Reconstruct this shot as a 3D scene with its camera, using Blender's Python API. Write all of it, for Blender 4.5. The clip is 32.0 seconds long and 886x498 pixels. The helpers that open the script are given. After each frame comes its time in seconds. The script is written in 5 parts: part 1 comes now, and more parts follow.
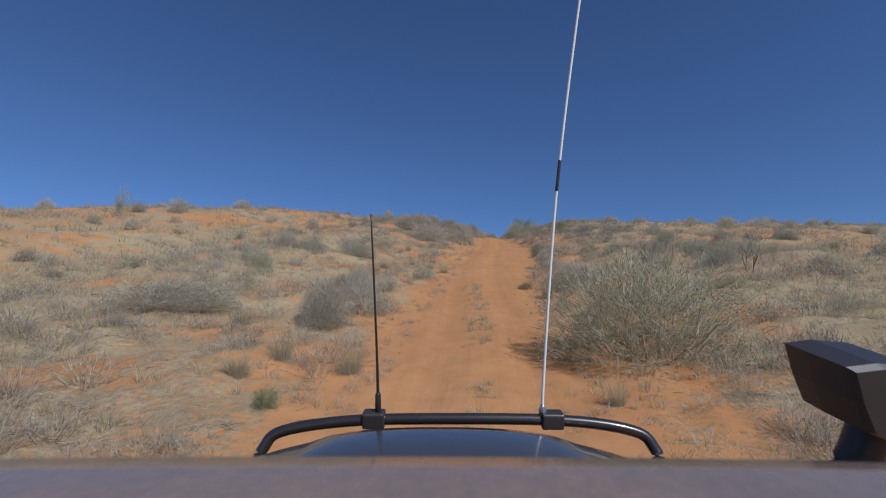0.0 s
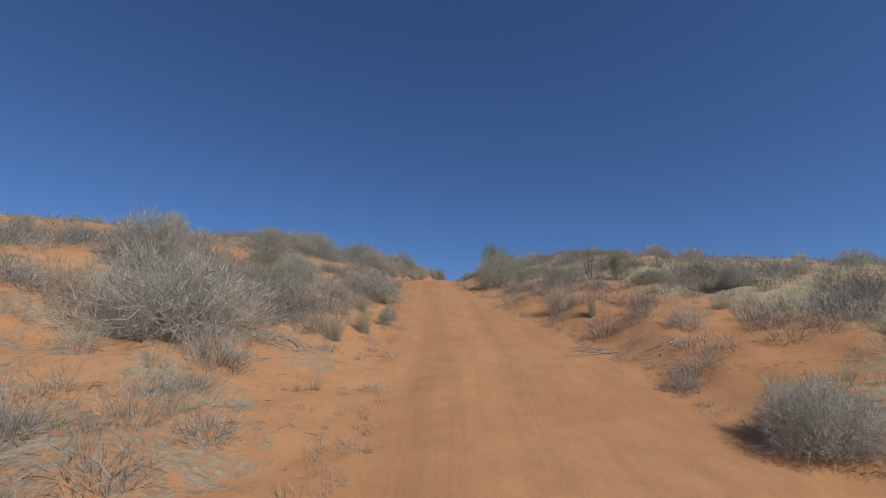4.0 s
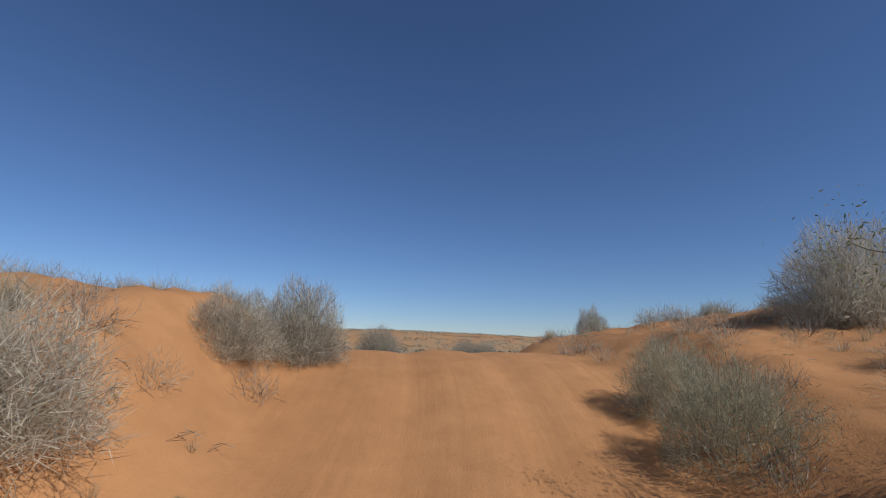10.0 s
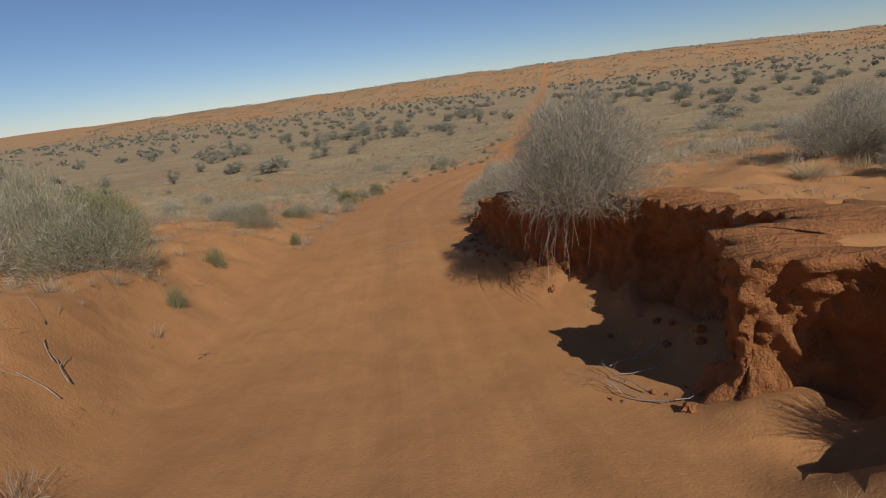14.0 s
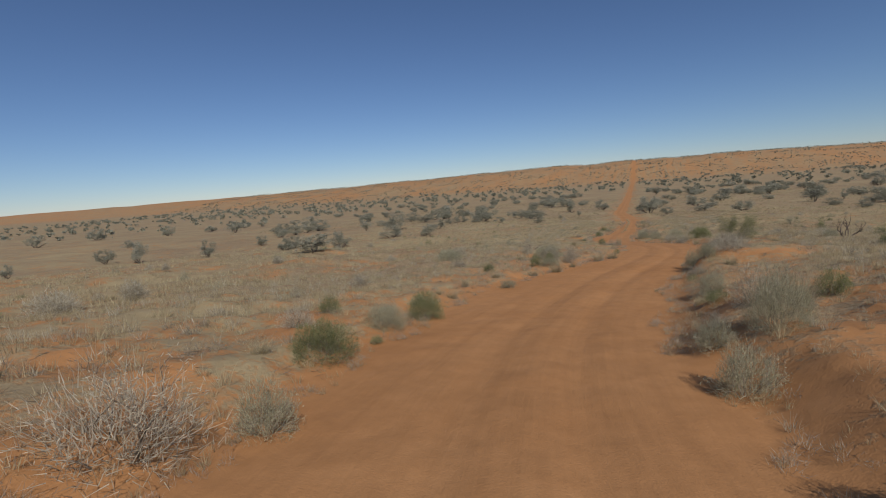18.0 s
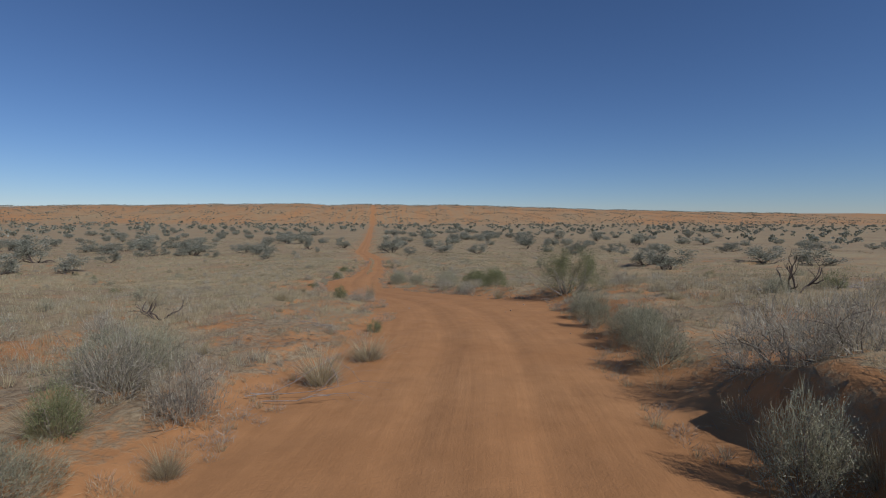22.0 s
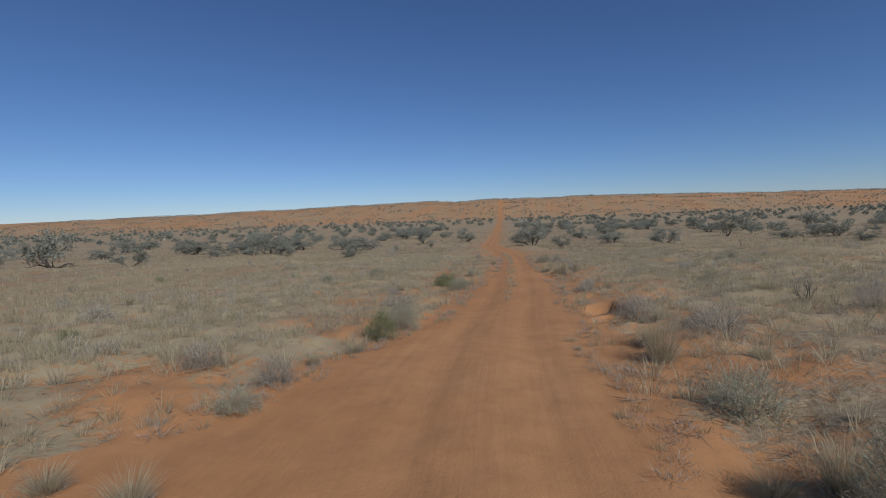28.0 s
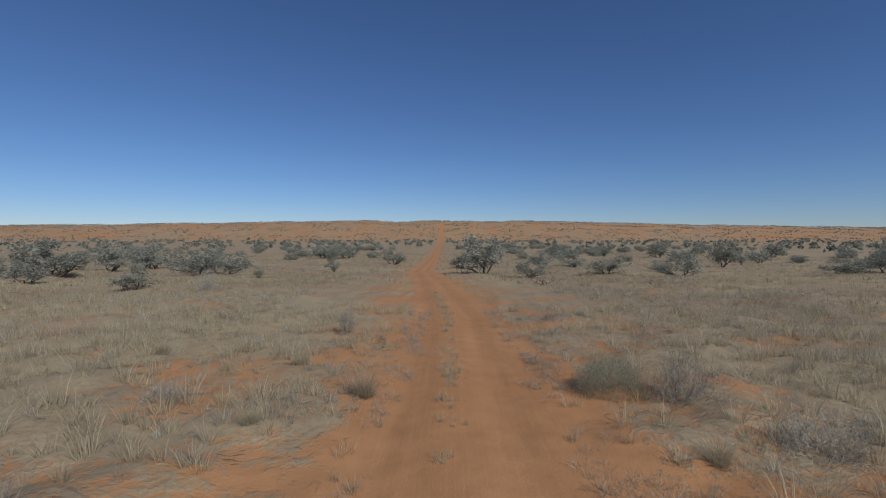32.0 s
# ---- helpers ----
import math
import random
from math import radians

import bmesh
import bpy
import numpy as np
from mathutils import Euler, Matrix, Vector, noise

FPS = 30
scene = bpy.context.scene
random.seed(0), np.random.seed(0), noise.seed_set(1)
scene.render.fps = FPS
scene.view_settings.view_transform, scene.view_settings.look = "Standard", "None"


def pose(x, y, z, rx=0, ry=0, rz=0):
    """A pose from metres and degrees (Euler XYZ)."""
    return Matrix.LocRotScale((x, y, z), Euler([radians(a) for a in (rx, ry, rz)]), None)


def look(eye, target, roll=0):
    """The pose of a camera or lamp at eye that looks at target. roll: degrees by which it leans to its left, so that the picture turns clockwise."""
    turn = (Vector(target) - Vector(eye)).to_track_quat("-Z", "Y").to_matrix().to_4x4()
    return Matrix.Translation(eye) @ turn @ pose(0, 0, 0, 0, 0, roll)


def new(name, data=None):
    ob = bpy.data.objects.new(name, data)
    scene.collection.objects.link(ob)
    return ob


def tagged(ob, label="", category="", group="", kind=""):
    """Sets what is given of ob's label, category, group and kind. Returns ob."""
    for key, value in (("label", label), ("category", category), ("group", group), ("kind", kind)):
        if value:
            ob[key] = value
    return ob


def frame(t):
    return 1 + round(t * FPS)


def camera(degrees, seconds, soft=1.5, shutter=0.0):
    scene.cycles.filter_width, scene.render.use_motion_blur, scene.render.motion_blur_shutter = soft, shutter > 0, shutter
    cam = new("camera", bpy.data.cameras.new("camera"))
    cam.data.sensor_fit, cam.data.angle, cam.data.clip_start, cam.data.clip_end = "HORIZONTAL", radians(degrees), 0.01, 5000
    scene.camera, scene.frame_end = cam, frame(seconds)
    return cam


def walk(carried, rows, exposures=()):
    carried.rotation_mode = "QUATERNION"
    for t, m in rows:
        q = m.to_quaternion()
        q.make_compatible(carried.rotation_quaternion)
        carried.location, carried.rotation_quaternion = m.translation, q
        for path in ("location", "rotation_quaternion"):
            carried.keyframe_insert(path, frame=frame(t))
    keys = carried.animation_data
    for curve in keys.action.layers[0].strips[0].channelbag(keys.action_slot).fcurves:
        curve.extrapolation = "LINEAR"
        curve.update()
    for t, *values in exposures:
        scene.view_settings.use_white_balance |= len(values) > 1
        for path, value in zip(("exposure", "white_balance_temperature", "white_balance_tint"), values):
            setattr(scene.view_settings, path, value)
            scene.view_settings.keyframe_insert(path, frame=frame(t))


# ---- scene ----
cam = camera(86.0, 32.0, soft=1.05, shutter=0.035)
# seconds, place, heading, pitch and lean of the camera on the vehicle
ROWS = [
    (0, 10.61, -0.00, -0.00, 3.9, 11.0, 0.2),
    (0.5, 10.63, 3.44, 0.66, 3.9, 15.8, 0.7),
    (1, 10.64, 7.01, 1.44, 3.1, 12.0, 1.4),
    (1.5, 10.79, 10.68, 2.30, 2.6, 10.4, 0.5),
    (2, 10.68, 14.55, 3.28, 1.2, 14.9, -0.2),
    (2.5, 10.59, 18.11, 4.28, -0.9, 13.7, -0.9),
    (3, 10.61, 21.58, 5.24, -1.7, 13.8, -0.6),
    (3.5, 10.74, 24.97, 6.17, -2.7, 14.0, -0.4),
    (4, 10.94, 28.36, 7.10, -3.7, 14.5, -0.3),
    (4.5, 11.22, 31.79, 7.99, -4.6, 15.2, -0.3),
    (5, 11.56, 35.29, 8.91, -4.3, 17.0, 0.6),
    (5.5, 11.90, 38.76, 9.79, -3.2, 17.0, -0.9),
    (6, 12.06, 42.19, 10.73, -1.6, 16.5, -0.6),
    (6.5, 12.09, 45.46, 11.60, 1.1, 15.6, 2.1),
    (7, 12.22, 49.13, 12.65, 3.9, 19.2, 3.5),
    (7.5, 12.26, 52.95, 13.65, 3.8, 13.5, -0.1),
    (8, 12.35, 56.18, 14.43, 1.9, 13.4, -0.5),
    (8.5, 12.55, 59.42, 15.07, -2.4, 10.9, -3.2),
    (9, 12.84, 62.35, 15.71, -5.3, 10.8, -2.1),
    (9.5, 13.22, 65.08, 16.27, -9.8, 8.4, 0.0),
    (10, 13.83, 67.98, 16.53, -14.7, 10.8, 1.2),
    (10.5, 14.65, 70.47, 16.77, -16.3, 12.6, 2.2),
    (11, 15.58, 72.43, 17.12, -14.6, 12.0, 5.2),
    (11.5, 16.05, 74.12, 17.42, -12.8, 9.0, 5.2),
    (12, 16.31, 75.38, 17.61, -8.0, 7.6, 4.8),
    (12.5, 16.50, 76.89, 17.76, -0.9, 4.4, 3.6),
    (13, 16.48, 78.29, 17.80, 5.4, -0.7, 1.5),
    (13.5, 16.32, 79.88, 17.60, 9.7, -11.2, 1.7),
    (14, 16.27, 81.67, 17.33, 14.7, -18.8, -7.1),
    (14.5, 15.81, 83.45, 16.67, 24.0, -14.2, -9.6),
    (15, 15.13, 85.40, 16.31, 26.5, -10.8, -12.0),
    (15.5, 14.23, 87.50, 15.86, 28.2, -8.5, -12.3),
    (16, 13.45, 89.69, 15.70, 26.2, -8.0, -7.5),
    (16.5, 12.79, 91.79, 15.57, 25.3, -7.4, -4.9),
    (17, 12.16, 93.84, 15.46, 25.3, -6.8, -3.6),
    (17.5, 11.49, 95.84, 15.28, 26.2, -6.0, -3.3),
    (18, 10.73, 97.89, 14.99, 22.9, -7.6, -4.4),
    (18.5, 9.93, 100.21, 14.65, 19.3, -8.5, -3.8),
    (19, 9.31, 102.62, 14.29, 14.9, -7.6, -2.4),
    (19.5, 8.92, 105.26, 13.98, 10.4, -7.2, -1.4),
    (20, 8.64, 108.01, 13.62, 5.8, -6.4, -0.3),
    (20.5, 8.58, 110.83, 13.26, 1.5, -6.7, 0.4),
    (21, 8.74, 113.62, 13.02, -2.5, -2.9, 0.3),
    (21.5, 9.02, 116.53, 12.81, -5.4, -4.0, 0.1),
    (22, 9.30, 118.95, 12.61, -7.8, -4.0, 0.2),
    (22.5, 9.79, 121.60, 12.41, -10.3, -4.2, 0.1),
    (23, 10.65, 125.05, 12.19, -12.0, -4.6, -0.1),
    (23.5, 11.41, 128.32, 11.98, -9.8, -3.8, -0.4),
    (24, 11.87, 131.31, 11.73, -5.7, -4.4, 0.1),
    (24.5, 12.09, 134.24, 11.52, 1.6, -4.1, -0.9),
    (25, 11.92, 137.21, 11.28, 9.6, -7.2, -1.0),
    (25.5, 11.38, 139.96, 11.02, 15.4, -2.8, 1.4),
    (26, 10.71, 142.77, 10.69, 14.3, -4.1, 0.4),
    (26.5, 10.01, 145.72, 10.30, 13.3, -5.0, -0.5),
    (27, 9.30, 148.79, 9.90, 12.4, -5.5, -1.6),
    (27.5, 8.65, 152.00, 9.53, 11.6, -5.6, -3.1),
    (28, 8.12, 155.35, 9.21, 7.6, -4.2, -2.2),
    (28.5, 7.79, 158.82, 9.04, 3.6, -4.6, -2.0),
    (29, 7.70, 162.30, 8.84, 0.4, -3.0, -0.9),
    (29.5, 7.79, 165.94, 8.59, -2.0, -5.8, -0.5),
    (30, 7.98, 169.71, 8.34, -2.5, -3.2, 0.5),
    (30.5, 8.22, 173.63, 8.10, -2.1, -5.9, 0.1),
    (31, 8.40, 177.57, 7.81, -1.2, -4.0, 0.6),
    (31.5, 8.36, 181.67, 7.64, -0.4, -4.8, 0.8),
    (32, 8.37, 185.71, 7.60, 0.4, -1.7, 0.0),
]
walk(cam, [(t, pose(x, y, z, 90 + p, 0, a) @ pose(0, 0, 0, 0, 0, r)) for t, x, y, z, a, p, r in ROWS], [(0.0, 0.08, 5600, 15), (9.0, 0.08, 5800, 15), (13.0, -0.03, 6650, 15), (15.5, -0.05, 6700, 15), (19.0, -0.15, 6250, 15), (22.0, -0.18, 5850, 15), (32.0, -0.18, 5700, 15)])

# ---- daylight ----
SUN_TURN, SUN_HEIGHT = radians(141), radians(41)  # clockwise from +y, above the horizon
world = bpy.data.worlds.new("sky")
scene.world = world
world.use_nodes = True
sky = world.node_tree.nodes.new("ShaderNodeTexSky")
sky.sky_type, sky.sun_disc = "NISHITA", False
sky.sun_elevation, sky.sun_rotation = SUN_HEIGHT, SUN_TURN
sky.altitude, sky.air_density, sky.dust_density, sky.ozone_density = 1500, 1.0, 0.0, 6.5
world.node_tree.links.new(sky.outputs[0], world.node_tree.nodes["Background"].inputs[0])
world.node_tree.nodes["Background"].inputs[1].default_value = 0.071
sun_way = Vector((math.sin(SUN_TURN) * math.cos(SUN_HEIGHT), math.cos(SUN_TURN) * math.cos(SUN_HEIGHT), math.sin(SUN_HEIGHT)))
sun = new("sun", bpy.data.lights.new("sun", "SUN"))
sun.data.energy, sun.data.angle, sun.data.color = 3.75, radians(0.53), (1.0, 0.94, 0.85)
sun.matrix_world = look(sun_way * 50, (0, 0, 0))

# ---- materials ----
def nodes_of(name):
    m = bpy.data.materials.new(name)
    m.use_nodes = True
    t = m.node_tree
    return m, t, t.nodes["Principled BSDF"]


def node(t, kind, **values):
    n = t.nodes.new(kind)
    for key, value in values.items():
        if key in ("operation", "data_type", "blend_type", "noise_dimensions", "wave_type", "feature", "clamp"):
            if key == "operation":
                n.operation = value
            elif key == "data_type":
                n.data_type = value
            elif key == "blend_type":
                n.blend_type = value
            elif key == "wave_type":
                n.wave_type = value
            elif key == "feature":
                n.feature = value
        else:
            n.inputs[key].default_value = value
    return n


def noise_tex(t, scale, detail=4.0, rough=0.55, coord=None, distortion=0.0):
    n = node(t, "ShaderNodeTexNoise", Scale=scale, Detail=detail, Roughness=rough, Distortion=distortion)
    if coord is not None:
        t.links.new(coord, n.inputs["Vector"])
    return n.outputs["Fac"]


def ramp(t, fac, stops):
    n = t.nodes.new("ShaderNodeValToRGB")
    e = n.color_ramp.elements
    while len(e) < len(stops):
        e.new(0.5)
    for item, (pos, col) in zip(e, stops):
        item.position, item.color = pos, (*col, 1)
    t.links.new(fac, n.inputs["Fac"])
    return n.outputs["Color"]


def mix(t, fac, a, b, blend="MIX"):
    n = t.nodes.new("ShaderNodeMix")
    n.data_type, n.blend_type = "RGBA", blend
    for sock, val in ((n.inputs["Factor"], fac), (n.inputs[6], a), (n.inputs[7], b)):
        if isinstance(val, (int, float)):
            sock.default_value = val
        elif isinstance(val, tuple):
            sock.default_value = (*val, 1)
        else:
            t.links.new(val, sock)
    return n.outputs[2]


def math_node(t, op, a, b=0.0, c=0.0):
    n = t.nodes.new("ShaderNodeMath")
    n.operation = op
    for sock, val in zip(n.inputs, (a, b, c)):
        if isinstance(val, (int, float)):
            sock.default_value = val
        else:
            t.links.new(val, sock)
    return n.outputs[0]


def bump(t, shader, height, strength, distance):
    b = node(t, "ShaderNodeBump", Strength=strength, Distance=distance)
    t.links.new(height, b.inputs["Height"])
    t.links.new(b.outputs["Normal"], shader.inputs["Normal"])


def node_noise_colour(t, scale, coord):
    n = node(t, "ShaderNodeTexNoise", Scale=scale, Detail=3.0)
    t.links.new(coord, n.inputs["Vector"])
    return n.outputs["Color"]


def sand_material(name, light, dark, cover=False, crumbly=False):
    """Red desert sand; with cover, dry litter and thin grass grow over it where the vertex weight says so."""
    m, t, s = nodes_of(name)
    co = t.nodes.new("ShaderNodeNewGeometry").outputs["Position"]
    big = noise_tex(t, 0.22, 5, 0.6, co)
    mid = noise_tex(t, 2.3, 5, 0.6, co)
    fine = noise_tex(t, 38, 4, 0.65, co)
    col = mix(t, ramp(t, big, [(0.3, (0, 0, 0)), (0.7, (1, 1, 1))]), dark, light)
    col = mix(t, ramp(t, mid, [(0.35, (0, 0, 0)), (0.75, (1, 1, 1))]), col, mix(t, 0.5, col, tuple(c * 0.72 for c in dark)))
    col = mix(t, math_node(t, "MULTIPLY", fine, 0.3), col, tuple(c * 0.55 for c in dark))
    if cover:
        at = t.nodes.new("ShaderNodeAttribute")
        at.attribute_name = "cover"
        patch = noise_tex(t, 0.55, 6, 0.68, co)
        speck = noise_tex(t, 6.5, 5, 0.7, co)
        amount = math_node(t, "ADD", math_node(t, "MULTIPLY", patch, 1.25), math_node(t, "MULTIPLY", speck, 0.85))
        amount = math_node(t, "ADD", amount, math_node(t, "SUBTRACT", at.outputs["Fac"], 1.74))
        amount = math_node(t, "MULTIPLY", amount, 4.5)
        amount = math_node(t, "MINIMUM", math_node(t, "MAXIMUM", amount, 0.0), 0.9)
        straw = ramp(t, noise_tex(t, 8, 6, 0.78, co), [(0.30, (0.08, 0.058, 0.036)), (0.46, (0.235, 0.182, 0.11)), (0.60, (0.38, 0.31, 0.19)), (0.75, (0.51, 0.43, 0.275))])
        straw = mix(t, ramp(t, noise_tex(t, 0.06, 4, 0.6, co), [(0.4, (0, 0, 0)), (0.65, (1, 1, 1))]), straw, (0.355, 0.30, 0.17))
        # brown dead litter in patches
        straw = mix(t, ramp(t, noise_tex(t, 1.0, 6, 0.72, co), [(0.47, (0.0, 0.0, 0.0)), (0.66, (0.45, 0.45, 0.45))]), straw, (0.19, 0.148, 0.096))
        # soft streaks left by wheels along the bare track
        lane = t.nodes.new("ShaderNodeAttribute")
        lane.attribute_name = "lane"
        along = t.nodes.new("ShaderNodeSeparateXYZ")
        t.links.new(co, along.inputs[0])
        joined = t.nodes.new("ShaderNodeCombineXYZ")
        t.links.new(math_node(t, "MULTIPLY", lane.outputs["Fac"], 4.5), joined.inputs[0])
        t.links.new(math_node(t, "MULTIPLY", along.outputs["Y"], 0.16), joined.inputs[1])
        streak = noise_tex(t, 1.0, 5, 0.62, joined.outputs[0])
        bare = math_node(t, "SUBTRACT", 1.0, math_node(t, "MINIMUM", math_node(t, "MULTIPLY", at.outputs["Fac"], 3.0), 1.0))
        col = mix(t, math_node(t, "MULTIPLY", bare, ramp(t, streak, [(0.36, (0.2, 0.2, 0.2)), (0.62, (0, 0, 0))])), col, tuple(c * 0.62 for c in dark))
        grain = math_node(t, "MULTIPLY", math_node(t, "MULTIPLY", streak, bare), 0.5)
        col = mix(t, amount, col, straw)
    t.links.new(col, s.inputs["Base Color"])
    s.inputs["Roughness"].default_value = 0.95
    s.inputs["Specular IOR Level"].default_value = 0.15
    h = math_node(t, "ADD", math_node(t, "MULTIPLY", mid, 0.7), math_node(t, "MULTIPLY", fine, 0.25))
    if cover:
        h = math_node(t, "ADD", h, grain)
        h = math_node(t, "ADD", h, math_node(t, "MULTIPLY", math_node(t, "MULTIPLY", speck, amount), 0.9))
    wave = node(t, "ShaderNodeTexWave", Scale=1.6, Distortion=9.0, Detail=3.0)
    t.links.new(co, wave.inputs["Vector"])
    h = math_node(t, "ADD", h, math_node(t, "MULTIPLY", wave.outputs["Fac"], 0.03))
    if crumbly:  # cracked, broken lumps
        cell = node(t, "ShaderNodeTexVoronoi", feature="DISTANCE_TO_EDGE", Scale=4.0)
        warp = t.nodes.new("ShaderNodeVectorMath")
        warp.operation = "ADD"
        t.links.new(co, warp.inputs[0])
        t.links.new(node_noise_colour(t, 5.0, co), warp.inputs[1])
        t.links.new(warp.outputs[0], cell.inputs["Vector"])
        crack = math_node(t, "MINIMUM", math_node(t, "MULTIPLY", cell.outputs["Distance"], 5.0), 1.0)
        h = math_node(t, "ADD", math_node(t, "MULTIPLY", h, 1.6), math_node(t, "MULTIPLY", crack, 0.12))
        upright = t.nodes.new("ShaderNodeVectorMath")
        upright.operation = "MULTIPLY"
        t.links.new(co, upright.inputs[0])
        upright.inputs[1].default_value = (1.0, 1.0, 0.3)
        h = math_node(t, "ADD", h, math_node(t, "MULTIPLY", noise_tex(t, 9, 6, 0.72, upright.outputs[0]), 1.9))
    bump(t, s, h, 0.9 if crumbly else 0.55, 0.07 if crumbly else 0.05)
    return m


def plant_material(name, colours, rough=0.85, through_light=0.25, scale=3.0):
    """Leaf or straw: the colour varies from blade to blade and over the plant."""
    m, t, s = nodes_of(name)
    geo = t.nodes.new("ShaderNodeNewGeometry")
    info = t.nodes.new("ShaderNodeObjectInfo")
    fac = math_node(t, "ADD", math_node(t, "MULTIPLY", geo.outputs["Random Per Island"], 0.62), math_node(t, "MULTIPLY", noise_tex(t, scale, 3, 0.6, geo.outputs["Position"]), 0.38))
    fac = math_node(t, "ADD", fac, math_node(t, "MULTIPLY", math_node(t, "SUBTRACT", info.outputs["Random"], 0.5), 0.22))
    n = len(colours)
    col = ramp(t, fac, [(0.12 + 0.76 * i / (n - 1), c) for i, c in enumerate(colours)])
    t.links.new(col, s.inputs["Base Color"])
    s.inputs["Roughness"].default_value = rough
    s.inputs["Specular IOR Level"].default_value = 0.2
    if through_light:
        tr = t.nodes.new("ShaderNodeBsdfTranslucent")
        t.links.new(col, tr.inputs["Color"])
        ms = t.nodes.new("ShaderNodeMixShader")
        ms.inputs["Fac"].default_value = through_light
        t.links.new(s.outputs[0], ms.inputs[1])
        t.links.new(tr.outputs[0], ms.inputs[2])
        t.links.new(ms.outputs[0], t.nodes["Material Output"].inputs["Surface"])
    return m


def bark_material(name, a, b, scale=14):
    m, t, s = nodes_of(name)
    co = t.nodes.new("ShaderNodeNewGeometry").outputs["Position"]
    f = noise_tex(t, scale, 6, 0.7, co)
    t.links.new(ramp(t, f, [(0.3, a), (0.7, b)]), s.inputs["Base Color"])
    s.inputs["Roughness"].default_value = 0.9
    bump(t, s, f, 0.5, 0.01)
    return m


def painted(name, colour, rough, metal=0.0, coat=0.0, dust=0.0):
    """Paint, plastic or metal with fine scratches and a film of dust."""
    m, t, s = nodes_of(name)
    co = t.nodes.new("ShaderNodeTexCoord").outputs["Object"]
    f = noise_tex(t, 7, 6, 0.7, co)
    g = noise_tex(t, 90, 3, 0.6, co)
    fac = math_node(t, "MULTIPLY", math_node(t, "ADD", f, g), dust)
    t.links.new(mix(t, fac, colour, (0.30, 0.20, 0.13)), s.inputs["Base Color"])
    s.inputs["Metallic"].default_value = metal
    t.links.new(math_node(t, "ADD", math_node(t, "MULTIPLY", f, 0.16), rough - 0.08), s.inputs["Roughness"])
    s.inputs["Coat Weight"].default_value = coat
    s.inputs["Coat Roughness"].default_value = 0.08
    bump(t, s, g, 0.05, 0.002)
    return m


SAND = sand_material("red_sand", (0.520, 0.272, 0.114), (0.445, 0.217, 0.084), True)
CLAY = sand_material("eroded_clay", (0.50, 0.235, 0.096), (0.40, 0.165, 0.062), crumbly=True)
STRAW = plant_material("dry_straw", [(0.25, 0.197, 0.12), (0.42, 0.347, 0.21), (0.54, 0.465, 0.285), (0.63, 0.555, 0.36)], through_light=0.45)
CANE = plant_material("grey_cane", [(0.20, 0.178, 0.132), (0.39, 0.355, 0.265), (0.56, 0.515, 0.39), (0.68, 0.63, 0.49)], through_light=0.45)
TWIG = plant_material("grey_twigs", [(0.13, 0.108, 0.08), (0.265, 0.23, 0.175), (0.39, 0.345, 0.275)], through_light=0.0)
GREEN = plant_material("olive_leaves", [(0.088, 0.102, 0.042), (0.165, 0.185, 0.08), (0.26, 0.272, 0.13), (0.35, 0.35, 0.185)])
GREYLEAF = plant_material("grey_green_leaves", [(0.18, 0.175, 0.11), (0.32, 0.315, 0.205), (0.455, 0.44, 0.295), (0.56, 0.535, 0.38)], through_light=0.4)
ACACIA = plant_material("acacia_leaves", [(0.145, 0.147, 0.105), (0.245, 0.25, 0.185), (0.355, 0.355, 0.27), (0.455, 0.445, 0.35)], through_light=0.35)
BARK = bark_material("dark_bark", (0.05, 0.036, 0.028), (0.15, 0.115, 0.09))
STONE = bark_material("pale_stone", (0.30, 0.21, 0.15), (0.46, 0.35, 0.26), 30)
DEADWOOD = bark_material("weathered_wood", (0.16, 0.13, 0.11), (0.40, 0.35, 0.30))


# ---- small mesh tools ----
def part(name, data, material, parent=None, label=""):
    """Link a mesh as one object under a thing or a part."""
    ob = new(name, data)
    if material is not None and not data.materials:
        data.materials.append(material)
    if parent is not None:
        ob.parent = parent
    return tagged(ob, label)


def mesh_of(name, verts, faces, material=None, smooth=False):
    me = bpy.data.meshes.new(name)
    me.from_pydata([tuple(v) for v in verts], [], [tuple(f) for f in faces])
    if smooth:
        me.polygons.foreach_set("use_smooth", [True] * len(me.polygons))
    if material is not None:
        me.materials.append(material)
    me.update()
    return me


def mesh_tris(name, V, F, material=None):
    """Fast mesh from arrays of vertices (n, 3) and triangles (m, 3)."""
    me = bpy.data.meshes.new(name)
    me.vertices.add(len(V))
    me.vertices.foreach_set("co", np.asarray(V, np.float32).ravel())
    F = np.asarray(F, np.int32)
    me.loops.add(F.size)
    me.loops.foreach_set("vertex_index", F.ravel())
    me.polygons.add(len(F))
    me.polygons.foreach_set("loop_start", np.arange(0, F.size, F.shape[1], dtype=np.int32))
    me.update(calc_edges=True)
    if material is not None:
        me.materials.append(material)
    return me


class Soup:
    """Collects triangles."""

    def __init__(self):
        self.v, self.f, self.n = [], [], 0

    def add(self, V, F):
        self.v.append(np.asarray(V, float))
        self.f.append(np.asarray(F, int) + self.n)
        self.n += len(V)

    def mesh(self, name, material=None):
        return mesh_tris(name, np.concatenate(self.v), np.concatenate(self.f), material)

    def arrays(self):
        return np.concatenate(self.v), np.concatenate(self.f)


